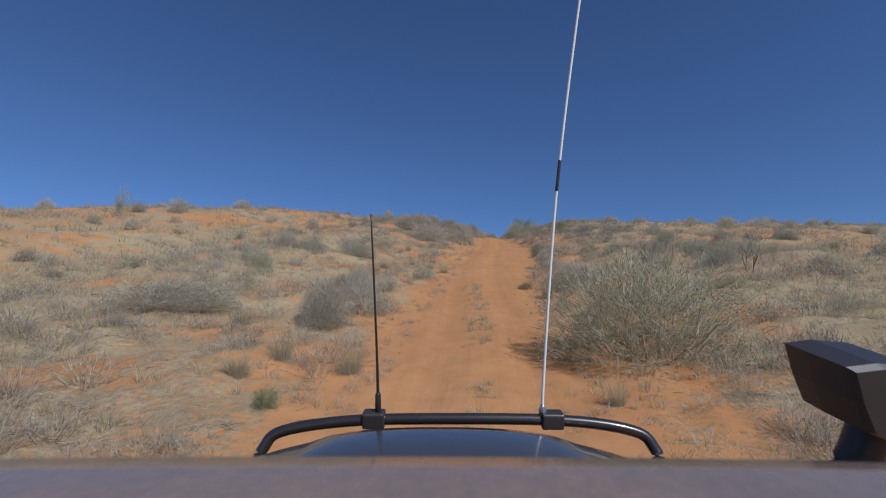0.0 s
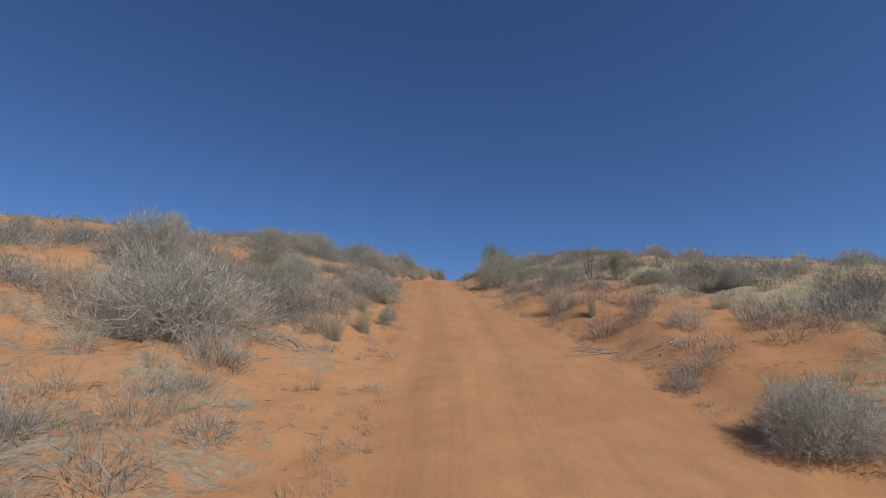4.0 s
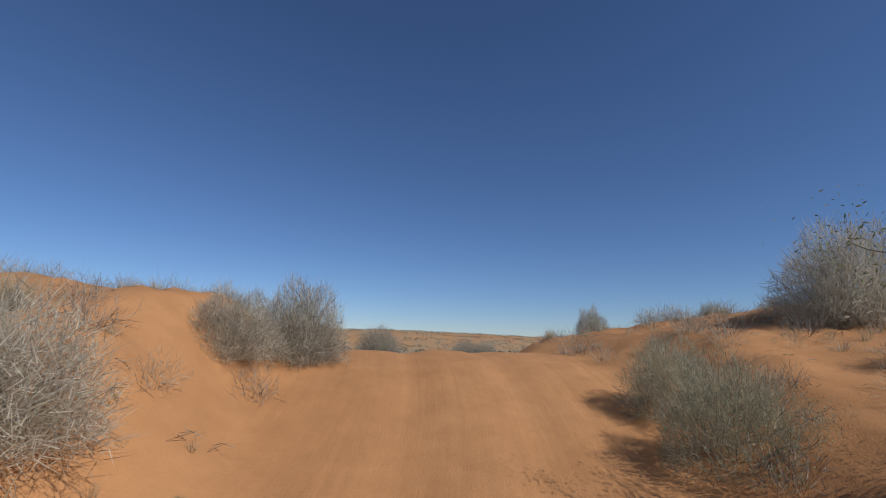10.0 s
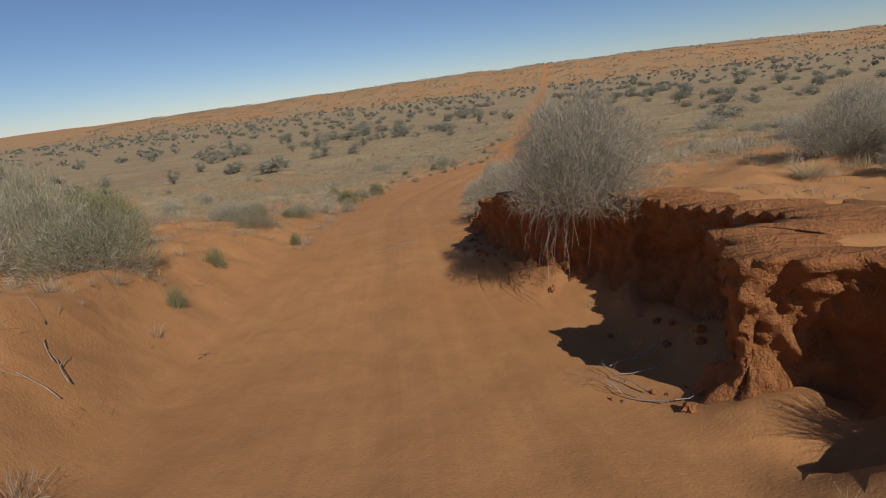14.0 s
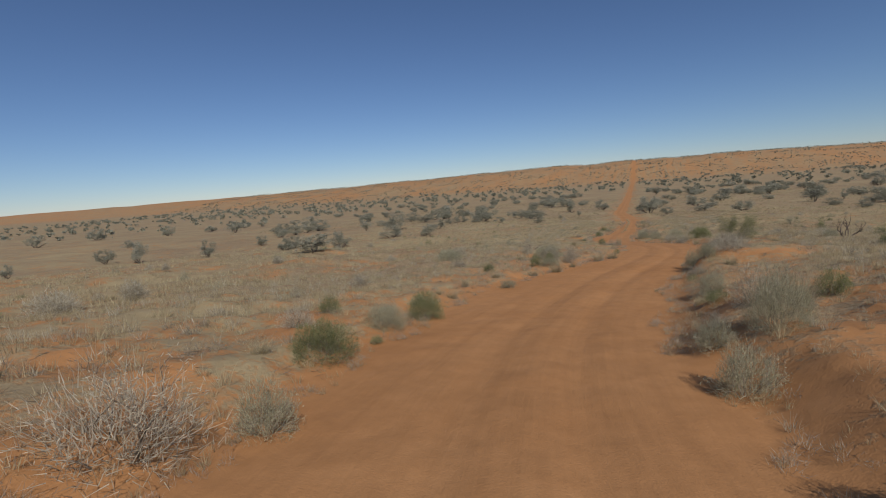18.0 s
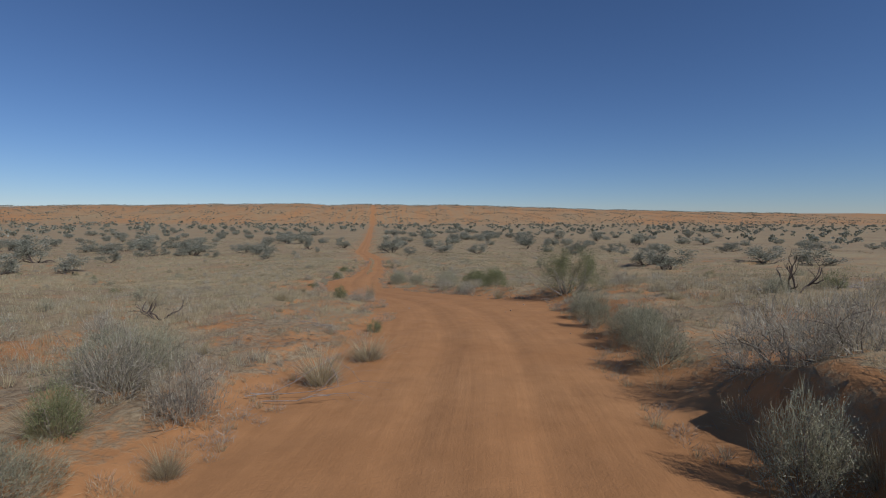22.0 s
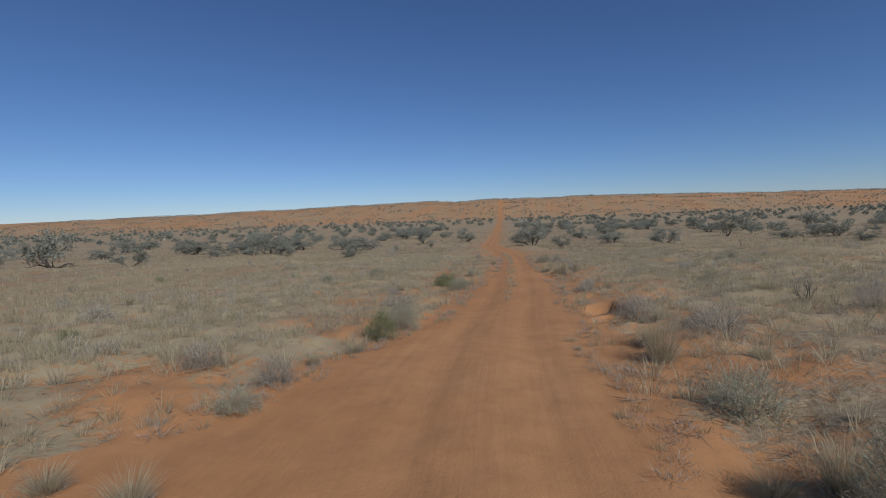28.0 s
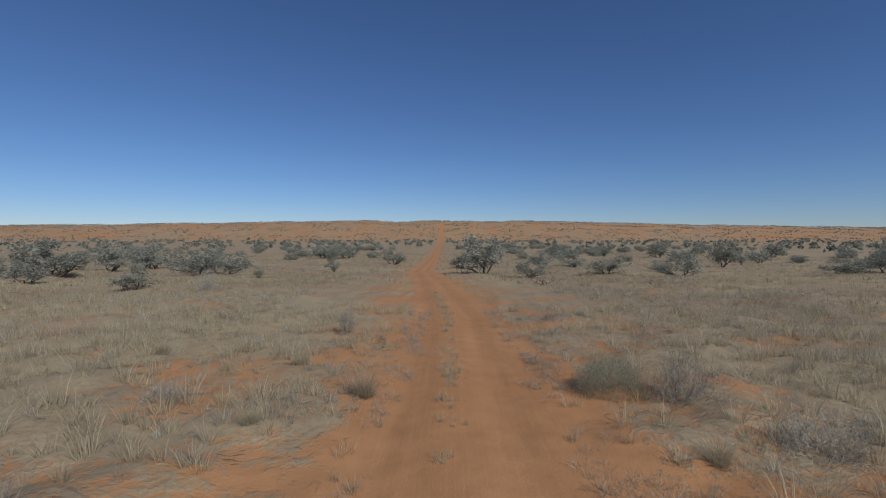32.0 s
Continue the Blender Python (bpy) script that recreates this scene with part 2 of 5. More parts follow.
def blades(rng, n, height, spread, lean, width, seg=2, curl=0.5):
    """n bent grass blades rising from a disc: arrays of vertices and triangles."""
    a = rng.uniform(0, 2 * np.pi, n)
    r = spread * np.sqrt(rng.uniform(0, 1, n))
    base = np.stack([r * np.cos(a), r * np.sin(a), np.full(n, -0.03)], 1)
    out = a + rng.normal(0, 0.7, n)
    tilt = np.clip(lean * (0.3 + r / max(spread, 1e-6)) * rng.uniform(0.3, 1.3, n), 0, 1.35)
    h = height * rng.uniform(0.45, 1.1, n)
    side = np.stack([-np.sin(out), np.cos(out), 0 * out], 1)
    turn = rng.uniform(0, np.pi, n)
    fwd = np.stack([np.cos(out), np.sin(out), 0 * out], 1)
    side = side * np.cos(turn)[:, None] + fwd * np.sin(turn)[:, None]
    pts = [base]
    for k in range(seg):
        tl = tilt + curl * rng.uniform(0.2, 1.4, n) * k
        d = fwd * np.sin(tl)[:, None] + np.array([0, 0, 1.0]) * np.cos(tl)[:, None]
        pts.append(pts[-1] + d * (h / seg)[:, None])
    w = width * rng.uniform(0.6, 1.4, n)[:, None]
    V, F, per = [], [], 2 * seg + 1
    cols = []
    for k in range(seg):
        ww = w * (1 - 0.55 * k / seg)
        cols += [pts[k] - side * ww / 2, pts[k] + side * ww / 2]
    cols.append(pts[seg])
    V = np.stack(cols, 1).reshape(-1, 3)
    tri = []
    for k in range(seg - 1):
        tri += [(2 * k, 2 * k + 1, 2 * k + 3), (2 * k, 2 * k + 3, 2 * k + 2)]
    tri.append((2 * seg - 2, 2 * seg - 1, 2 * seg))
    F = (np.arange(n)[:, None, None] * per + np.array(tri)[None]).reshape(-1, 3)
    return V, F


def tube(soup, pts, radii, sides=4):
    """A tapered round branch along pts."""
    pts = np.asarray(pts, float)
    n = len(pts)
    d = np.gradient(pts, axis=0)
    d /= np.linalg.norm(d, axis=1)[:, None] + 1e-9
    ref = np.array([0.31, 0.17, 0.93]) if abs(d[0][2]) < 0.8 else np.array([1.0, 0.1, 0])
    u = np.cross(d, ref)
    u /= np.linalg.norm(u, axis=1)[:, None] + 1e-9
    w = np.cross(d, u)
    a = np.linspace(0, 2 * np.pi, sides, endpoint=False)
    ring = np.cos(a)[None, :, None] * u[:, None] + np.sin(a)[None, :, None] * w[:, None]
    V = (pts[:, None] + ring * np.asarray(radii)[:, None, None]).reshape(-1, 3)
    F = []
    for i in range(n - 1):
        for j in range(sides):
            k = (j + 1) % sides
            F += [(i * sides + j, i * sides + k, (i + 1) * sides + k), (i * sides + j, (i + 1) * sides + k, (i + 1) * sides + j)]
    soup.add(V, F)


def branch(soup, tips, rng, p, d, length, radius, depth, splits=(2, 4), wander=0.25, rise=0.15, shrink=0.68, sides=4):
    """A limb with smaller limbs; tips collects (place, way) along the outer twigs."""
    n = 4 if depth > 0 else 3
    pts, dd = [np.array(p, float)], np.array(d, float)
    for _ in range(n):
        dd = dd + rng.normal(0, wander, 3) + np.array([0, 0, rise * 0.3])
        dd /= np.linalg.norm(dd)
        pts.append(pts[-1] + dd * length / n)
    end = radius * (0.55 if depth > 0 else 0.3)
    tube(soup, pts, np.linspace(radius, end, n + 1), sides if depth > 0 else 3)
    if depth <= 1:
        for q in pts[1:]:
            tips.append((q, dd))
    if depth > 0:
        for _ in range(rng.integers(splits[0], splits[1] + 1)):
            k = rng.integers(max(1, n - 2), n + 1)
            way = dd + rng.normal(0, 0.55, 3) + np.array([0, 0, rise])
            branch(soup, tips, rng, pts[k], way / np.linalg.norm(way), length * shrink * rng.uniform(0.7, 1.2), end * rng.uniform(0.7, 1.0), depth - 1, splits, wander, rise, shrink, sides)


def leaves(rng, centres, per, jitter, size, narrow=0.35):
    """Small leaf blades scattered round centres (n, 3)."""
    c = np.repeat(np.asarray(centres, float), per, 0)
    n = len(c)
    c = c + rng.normal(0, jitter, (n, 3))
    d = rng.normal(0, 1, (n, 3)) + np.array([0, 0, 0.5])
    d /= np.linalg.norm(d, axis=1)[:, None]
    s = np.cross(d, rng.normal(0, 1, (n, 3)))
    s /= np.linalg.norm(s, axis=1)[:, None] + 1e-9
    L = size * rng.uniform(0.6, 1.4, n)[:, None]
    W = L * narrow / 2
    V = np.stack([c - d * L / 2, c + s * W, c + d * L / 2, c - s * W], 1).reshape(-1, 3)
    F = (np.arange(n)[:, None, None] * 4 + np.array([(0, 1, 2), (0, 2, 3)])[None]).reshape(-1, 3)
    return V, F


def scatter(soup, rng, kinds, places, scales, sink=0.0):
    """Copies of small arrays at places, turned and scaled at random."""
    pick = rng.integers(0, len(kinds), len(places))
    turn = rng.uniform(0, 2 * np.pi, len(places))
    for (V, F), k in zip(kinds, range(len(kinds))):
        sel = np.where(pick == k)[0]
        if not len(sel):
            continue
        c, s, g = np.cos(turn[sel])[:, None], np.sin(turn[sel])[:, None], scales[sel][:, None]
        X = (V[:, 0][None] * c - V[:, 1][None] * s) * g + places[sel][:, 0:1]
        Y = (V[:, 0][None] * s + V[:, 1][None] * c) * g + places[sel][:, 1:2]
        Z = V[:, 2][None] * g + places[sel][:, 2:3] - sink
        W = np.stack([X, Y, Z], 2).reshape(-1, 3)
        G = (np.arange(len(sel))[:, None, None] * len(V) + F[None]).reshape(-1, 3)
        soup.add(W, G)


# ---- the lie of the land ----
EYE = 2.15  # the camera's height over the track
R = np.array([(x, y, z - EYE) for t, x, y, z, a, p, r in ROWS])
ky = np.arange(-3, 186, 1.0)
win = np.exp(-0.5 * (np.arange(-6, 7) / 2.0) ** 2)
win /= win.sum()


def eased(v):
    w = np.interp(ky, R[:, 1], v)
    return np.convolve(np.pad(w, 6, mode="reflect", reflect_type="odd"), win, "valid")


kx, kz = eased(R[:, 0]), eased(R[:, 2])
kz = kz + 0.8 * np.exp(-(((ky - 77.5) / 4.0) ** 2))  # the sharp crest, which the vehicle's springs take up
# the track runs on straight over the plain to the far dune
ky = np.concatenate([[-3000, -70, -32], ky, [202, 228, 257, 300, 400, 500, 880, 960, 1075, 1175, 1250, 1400, 6000]])
kx = np.concatenate([[kx[0] + 40, kx[0] + 3, kx[0] + 1], kx, [8.5, 6.9, 4.4, 4.0, 3.6, 2.6, 0.6, 0.3, 0.0, 0.0, 0.0, 0.0, 0.0]])
kz = np.concatenate([[kz[0] - 3.3, kz[0] - 3.3, kz[0] - 3.0], kz, [4.6, 3.4, 2.1, 0.8, -1.0, -1.9, -2.5, 1.3, 16.0, 25.0, 28.0, 20.0, 0.0]])
# height of the land over the track at 3.5, 10, 25 and 75 m to its left and right
BANKS = {
    -30: ((0.1, 0.25, 0.4, 0.4), (0.1, 0.25, 0.4, 0.4)),
    6: ((0.2, 0.5, 1.0, 1.0), (0.25, 0.55, 0.75, 0.5)),
    25: ((0.25, 1.25, 3.0, 3.8), (0.25, 0.75, 1.0, 0.4)),
    40: ((0.7, 2.2, 3.8, 4.4), (0.5, 1.1, 1.1, -0.2)),
    53: ((0.9, 2.4, 3.8, 3.8), (0.6, 1.5, 1.0, -0.4)),
    66: ((1.3, 2.1, 2.3, 1.6), (0.8, 2.15, 1.7, 0.4)),
    73: ((1.4, 1.6, 1.0, 0.2), (1.0, 2.1, 2.1, 0.9)),
    77.5: ((0.8, 1.0, 0.5, -0.5), (0.45, 1.2, 1.7, 0.9)),
    81: ((1.1, 1.5, 0.6, -1.2), (0.9, 1.4, 1.8, 1.0)),
    84.0: ((1.02, 1.5, 0.4, -1.9), (1.0, 1.6, 1.9, 1.0)),
    85.0: ((1.0, 1.5, 0.4, -2.0), (1.5, 1.8, 2.0, 1.0)),
    86: ((1.0, 1.5, 0.3, -2.2), (1.72, 1.9, 2.0, 1.0)),
    88: ((0.95, 1.5, 0.2, -2.6), (1.8, 2.0, 2.1, 1.0)),
    90: ((0.85, 1.35, 0.1, -2.7), (1.8, 2.05, 2.1, 1.0)),
    94: ((0.6, 0.8, -0.2, -2.8), (1.5, 1.85, 1.9, 0.7)),
    99: ((0.35, 0.4, -0.4, -2.8), (0.7, 1.5, 1.6, 0.4)),
    120: ((0.2, 0.2, -0.2, -1.8), (0.5, 1.0, 0.9, 0.0)),
    158: ((0.12, 0.15, 0.0, -0.5), (0.25, 0.3, 0.25, 0.1)),
    200: ((0.08, 0.1, 0.0, 0.0), (0.1, 0.15, 0.1, 0.0)),
    5000: ((0.0, 0.0, 0.0, 0.0), (0.0, 0.0, 0.0, 0.0)),
}
BY = np.array(list(BANKS), float)
BL, BR = np.array([b[0] for b in BANKS.values()]), np.array([b[1] for b in BANKS.values()])
OFF = np.array([3.5, 10.0, 25.0, 75.0])


def waves(x, y, size, seed, octaves=3):
    """Cheap smooth noise, about -1 to 1, with features of that size."""
    g, total, amp = np.random.default_rng(seed), 0.0, 1.0
    for o in range(octaves):
        for _ in range(4):
            a, ph = g.uniform(0, 2 * np.pi), g.uniform(0, 2 * np.pi)
            k = 2 * np.pi / size * g.uniform(0.6, 1.5)
            total = total + 0.3 * amp * np.sin(k * (x * np.cos(a) + y * np.sin(a)) + ph + 1.3 * np.sin(0.7 * k * (y * np.cos(a) - x * np.sin(a)) + ph * 2))
        size, amp = size * 0.45, amp * 0.5
    return total


def track(y):
    return np.interp(y, ky, kx), np.interp(y, ky, kz)


def across(x, y):
    """Signed distance from the middle of the track, right positive."""
    s = np.gradient(kx, ky)
    return (x - np.interp(y, ky, kx)) * np.cos(np.arctan(np.interp(y, ky, s)))


# half the width of the bare track to its left and right
WIDE_LEFT = ((-20, 1.3), (7, 1.5), (10, 1.6), (15, 1.25), (20, 1.0), (27, 0.95), (36, 1.0), (42, 1.6), (49, 2.1), (56, 2.1), (62, 1.5), (67, 1.7), (75, 2.4), (82, 2.8), (88, 3.3), (94, 3.4), (101, 3.0), (106, 3.2), (115, 4.0), (119, 3.3), (132, 2.6), (140, 2.0), (146, 2.9), (153, 5.2), (157, 4.9), (162, 2.9), (166, 2.0), (171, 1.4), (177, 1.7), (184, 1.0), (200, 0.8), (500, 1.4), (1300, 2.4))
WIDE_RIGHT = ((-20, 1.2), (7, 1.3), (14, 1.8), (20, 2.3), (25, 3.2), (36, 3.2), (43, 2.1), (49, 1.4), (58, 1.3), (63, 1.7), (70, 1.6), (75, 2.6), (80, 2.0), (97, 2.3), (106, 2.6), (121, 2.6), (125, 2.2), (134, 3.4), (138, 4.3), (142, 3.2), (151, 2.3), (156, 1.6), (162, 1.8), (170, 2.0), (182, 1.7), (200, 1.5), (500, 1.4), (1300, 2.4))


def half_width(y, side, ragged=1.0):
    """Half the width of the bare track."""
    yl, wl = zip(*(WIDE_LEFT if side < 0 else WIDE_RIGHT))
    return np.interp(y, yl, wl) + 0.22 * waves(y, y * 0 + side * 7.7, 7.0, 11, 2) + 0.16 * ragged * waves(y, y * 0 + side * 3.1, 1.4, 12)


def smooth(v):
    v = np.clip(v, 0, 1)
    return v * v * (3 - 2 * v)


def bank_edge(y):
    """Distance from the track to the washed-out bank: a deep alcove, then a pillar, and the bank falls back beside it."""
    alcove = smooth((91.3 - y) / 3.6) * smooth((y - 86.1) / 0.35)
    return 2.0 + 0.2 * waves(y, y * 0, 3.2, 21) + 0.06 * waves(y, y * 0 + 4, 0.9, 22) + 0.5 * smooth((91.3 - y) / 3.6) + 0.95 * alcove + 0.85 * smooth((85.6 - y) / 0.25) + 0.9 * smooth((85.2 - y) / 1.0)


def set_back(y):
    """The ground keeps behind the clay face, also at the corners of the alcoves."""
    return np.maximum(np.maximum(bank_edge(y - 0.45), bank_edge(y + 0.45)), bank_edge(y))


def land(x, y):
    """Height of the ground."""
    x, y = np.asarray(x, float), np.asarray(y, float)
    d = across(x, y)
    a = np.abs(d)
    zr = np.interp(y, ky, kz)
    hw = np.where(d < 0, half_width(y, -1, 0.0), half_width(y, 1, 0.0))
    left = np.stack([np.interp(y, BY, BL[:, i]) for i in range(4)])
    right = np.stack([np.interp(y, BY, BR[:, i]) for i in range(4)])
    b = np.where(d < 0, left, right)
    t1, t2, t3 = smooth((a - hw) / np.maximum(4.2 - hw, 1.6)), smooth((a - 3.5) / 6.5), smooth((a - 10) / 17)
    bank = b[0] * t1 + (b[1] - b[0]) * t2 + (b[2] - b[1]) * t3 + (b[3] - b[2]) * smooth((a - 25) / 55)
    # the washed-out bank beside the crest
    cut = smooth((y - 84.3) / 0.9) * smooth((95.5 - y) / 5.0) * (d > 0)
    edge = set_back(y)
    cliff = b[0] * smooth((a - edge - 0.6) / 0.25) + (b[1] - b[0]) * t2 + (b[2] - b[1]) * t3 + (b[3] - b[2]) * smooth((a - 25) / 55)
    # sand and lumps slumped against its foot
    slump = (0.42 + 0.12 * waves(x, y, 1.1, 27)) * smooth((a - edge + 1.25) / 1.3) * (1 - smooth((a - edge - 0.6) / 0.25)) * smooth((y - 83.2) / 1.0)
    bank = bank * (1 - cut) + (cliff + slump) * cut
    # a smaller undercut mound farther down, and washed-out pits
    bank = bank + (d > 0) * 0.62 * np.exp(-(((y - 122.3) / 2.2) ** 2)) * smooth((a - 3.15 - 0.3 * waves(y, y * 0, 1.3, 29)) / 0.3) * np.exp(-(((a - 3.3) / 4.2) ** 2))
    for px, py, rx, ry, deep in ((10.85, 169.5, 0.42, 0.75, 0.6), (11.0, 167.6, 0.55, 0.6, 0.35), (11.3, 166.2, 0.6, 0.5, 0.25)):
        bank = bank - deep * smooth(2.4 * (1.15 - np.hypot((x - px) / rx, (y - py) / ry) + 0.25 * waves(x, y, 0.9, 24)))
    # a low washed ledge on the other side
    ledge = 4.25 + 0.3 * waves(y, y * 0, 1.7, 25)
    bank = bank + (d < 0) * 0.34 * smooth((y - 84.0) / 1.0) * smooth((88.4 - y) / 1.0) * (smooth((a - ledge) / 0.15) - smooth((a - ledge) / 3.0))
    rough = smooth((a - hw + 0.2) / 1.2)
    z = zr + bank
    # a far dune, uneven along its crest, beside the track
    z = z + smooth((y - 910) / 250) * (11.0 * np.exp(-(((x + 60) / 620) ** 2)) * smooth((1500 - y) / 200) + 2.2 * waves(x, y * 0, 300, 31) - 5.0 * smooth((np.abs(x) - 200) / 900) * smooth(x / 300 + 0.5))
    z = z + rough * (0.10 * waves(x, y, 3.2, 1) + 0.045 * waves(x, y, 0.9, 2) * (a < 40)) + smooth((a - 6) / 10) * 0.30 * waves(x, y, 17, 3) * (y < 400)
    # two wheel ruts with a low ridge between and beside them
    rut = np.exp(-(((a - 0.78) / 0.24) ** 2))
    z = z + (1 - rough) * (-0.045 * rut + 0.025 * np.exp(-((d / 0.35) ** 2)) + 0.018 * waves(x, y, 2.2, 4) + 0.005 * waves(x * 2.2, y, 0.55, 5) * (a < 3))
    return z


def cover_of(x, y):
    """How much dry growth lies over the sand, 0 to 1."""
    d = across(x, y)
    a = np.abs(d)
    hw = np.where(d < 0, half_width(y, -1), half_width(y, 1))
    # the last two values also dull the far dune's colour, standing in for haze
    most = np.interp(y, [-25, 0, 19, 38, 58, 73, 91, 101, 116, 139, 164, 253, 800, 930, 1200], [0.93, 0.93, 0.92, 0.92, 0.86, 0.62, 0.58, 0.84, 0.95, 0.97, 0.96, 1.0, 1.0, 0.80, 0.77])
    most = most + 0.10 * waves(x, y, 9.0, 6) + (0.13 * waves(x, y, 34.0, 26) - 0.05) * smooth((a - 9) / 8) * (y < 130)
    bare = smooth((y - 34) / 3) * smooth((46 - y) / 3) * smooth(d / 2) * smooth((7.5 - d) / 3)  # trodden sand on one verge
    most = most * (1 - bare * (0.62 - 0.5 * waves(x, y, 2.4, 57)))
    steep = smooth((y - 24) / 8) * smooth((64 - y) / 8) * smooth((-d - 5) / 6)
    most = most - steep * (0.17 + 0.22 * waves(x + 0.6 * y, 0.35 * y, 5.0, 28))
    return np.clip(most * smooth((a - hw + 0.25) / np.where(y > 96, 1.1, 1.4)) * (0.8 + 0.2 * smooth((a - hw - 0.5) / 6)), 0, 1)
# ---- ground ----
def spaced(lo, hi, fine_lo, fine_hi, step, grow=1.16):
    """Grid lines, close between fine_lo and fine_hi and wider beyond."""
    mid = list(np.arange(fine_lo, fine_hi, step))
    out, s, v = [], step, mid[-1]
    while v < hi:
        s *= grow
        v += s
        out.append(min(v, hi))
    back, s, v = [], step, mid[0]
    while v > lo:
        s *= grow
        v -= s
        back.append(max(v, lo))
    return np.array(back[::-1] + mid + out)


gx = spaced(-3500, 3500, 3.0, 21.5, 0.19, 1.085)
gy = spaced(-1500, 4500, -3.0, 190.0, 0.28, 1.055)
GX, GY = np.meshgrid(gx, gy)
GZ = land(GX, GY)
nx, ny = len(gx), len(gy)
idx = np.arange(nx * ny).reshape(ny, nx)
quads = np.stack([idx[:-1, :-1], idx[:-1, 1:], idx[1:, 1:], idx[1:, :-1]], -1).reshape(-1, 4)
gm = mesh_tris("ground", np.stack([GX.ravel(), GY.ravel(), GZ.ravel()], 1), quads, SAND)
gm.polygons.foreach_set("use_smooth", np.ones(len(quads), bool))
at = gm.attributes.new("cover", "FLOAT", "POINT")
at.data.foreach_set("value", cover_of(GX, GY).ravel().astype(np.float32))
at = gm.attributes.new("lane", "FLOAT", "POINT")
at.data.foreach_set("value", across(GX, GY).ravel().astype(np.float32))
tagged(new("ground", gm), "red desert sand with a sandy track and dry grass", "ground", kind="structure")

# ---- growth along the track ----
rng = np.random.default_rng(7)


def dome(g, n, high, radius, length, thin, hollow=0.5, wild=0.55):
    """Fine twiglets that fill the outer part of a rounded bush."""
    d = g.normal(0, 1, (n, 3))
    d[:, 2] = np.abs(d[:, 2])
    d /= np.linalg.norm(d, axis=1)[:, None]
    r = (hollow + (1 - hollow) * g.uniform(0, 1, n) ** 0.6)[:, None]
    lump = 1 + 0.16 * np.sin(5 * np.arctan2(d[:, 1], d[:, 0]) + g.uniform(0, 6)) * (1 - d[:, 2]) + 0.10 * np.sin(9 * d[:, 0] + 4 * d[:, 1])
    c = d * r * lump[:, None] * np.array([radius, radius, high])
    way = d * (0.7, 0.7, 1.0) + g.normal(0, wild, (n, 3)) + np.array([0, 0, 0.35])
    way /= np.linalg.norm(way, axis=1)[:, None]
    s = np.cross(way, g.normal(0, 1, (n, 3)))
    s /= np.linalg.norm(s, axis=1)[:, None] + 1e-9
    L = length * g.uniform(0.5, 1.5, n)[:, None]
    V = np.stack([c - s * thin / 2, c + s * thin / 2, c + way * L], 1).reshape(-1, 3)
    return V, np.arange(3 * n).reshape(-1, 3)


def cane_bush(seed, fine=1.0):
    """A dome of thin grey canes over a few woody stems."""
    g = np.random.default_rng(seed)
    top = Soup()
    top.add(*blades(g, int(170 * fine), 0.96, 0.34, 0.62, 0.005 / fine, 3, 0.6))
    top.add(*blades(g, int(170 * fine), 0.66, 0.42, 0.95, 0.005 / fine, 3, 0.7))
    top.add(*blades(g, int(200 * fine), 0.42, 0.46, 1.1, 0.007 / fine, 2, 0.5))
    top.add(*dome(g, int(8600 * fine ** 1.5), 0.88, 0.80, 0.17 / fine ** 0.4, 0.0066 / fine ** 0.8, 0.22, 0.85))
    wood, tips = Soup(), []
    for _ in range(9):
        a = g.uniform(0, 2 * np.pi)
        branch(wood, tips, g, (0.12 * math.cos(a), 0.12 * math.sin(a), -0.05), (0.5 * math.cos(a), 0.5 * math.sin(a), 0.8), 0.45, 0.012, 1 if fine > 0.9 else 0, (2, 3), 0.2)
    return [("foliage", top.mesh("foliage"), CANE), ("woody_base", wood.mesh("woody_base"), TWIG)]


def straw_bush(seed):
    """A loose tussock of dry pale stalks."""
    g = np.random.default_rng(seed)
    top = Soup()
    top.add(*blades(g, 520, 1.0, 0.22, 0.55, 0.0065, 3, 0.3))
    low = Soup()
    low.add(*blades(g, 420, 0.5, 0.34, 1.0, 0.0075, 2, 0.45))
    return [("foliage", top.mesh("foliage"), STRAW), ("dead_foliage", low.mesh("dead_foliage"), CANE)]


def leafy_bush(seed, leaf, per, size, fine=1.0):
    """A rounded shrub: many thin stems that carry small leaves."""
    g = np.random.default_rng(seed)
    wood, tips = Soup(), []
    for _ in range(15 if fine > 0.9 else 6):
        a, lean = g.uniform(0, 2 * np.pi), g.uniform(0.1, 1.0)
        branch(wood, tips, g, (0.08 * math.cos(a), 0.08 * math.sin(a), -0.06), (lean * math.cos(a), lean * math.sin(a), 0.75), 0.44 * g.uniform(0.7, 1.2), 0.012 / fine, 2, (2, 4), 0.22, 0.18, 0.66)
    c = np.array([p for p, _ in tips])
    c = c[c[:, 2] > 0.05]
    top = Soup()
    top.add(*leaves(g, c, per, 0.05, size))
    V, F = dome(g, int(2200 * fine ** 1.8), 0.80, 0.62, 0.12 / fine ** 0.5, 0.008 / fine ** 0.7)
    top.add(V, F)
    return [("woody_base", wood.mesh("woody_base"), TWIG), ("foliage", top.mesh("foliage"), leaf)]


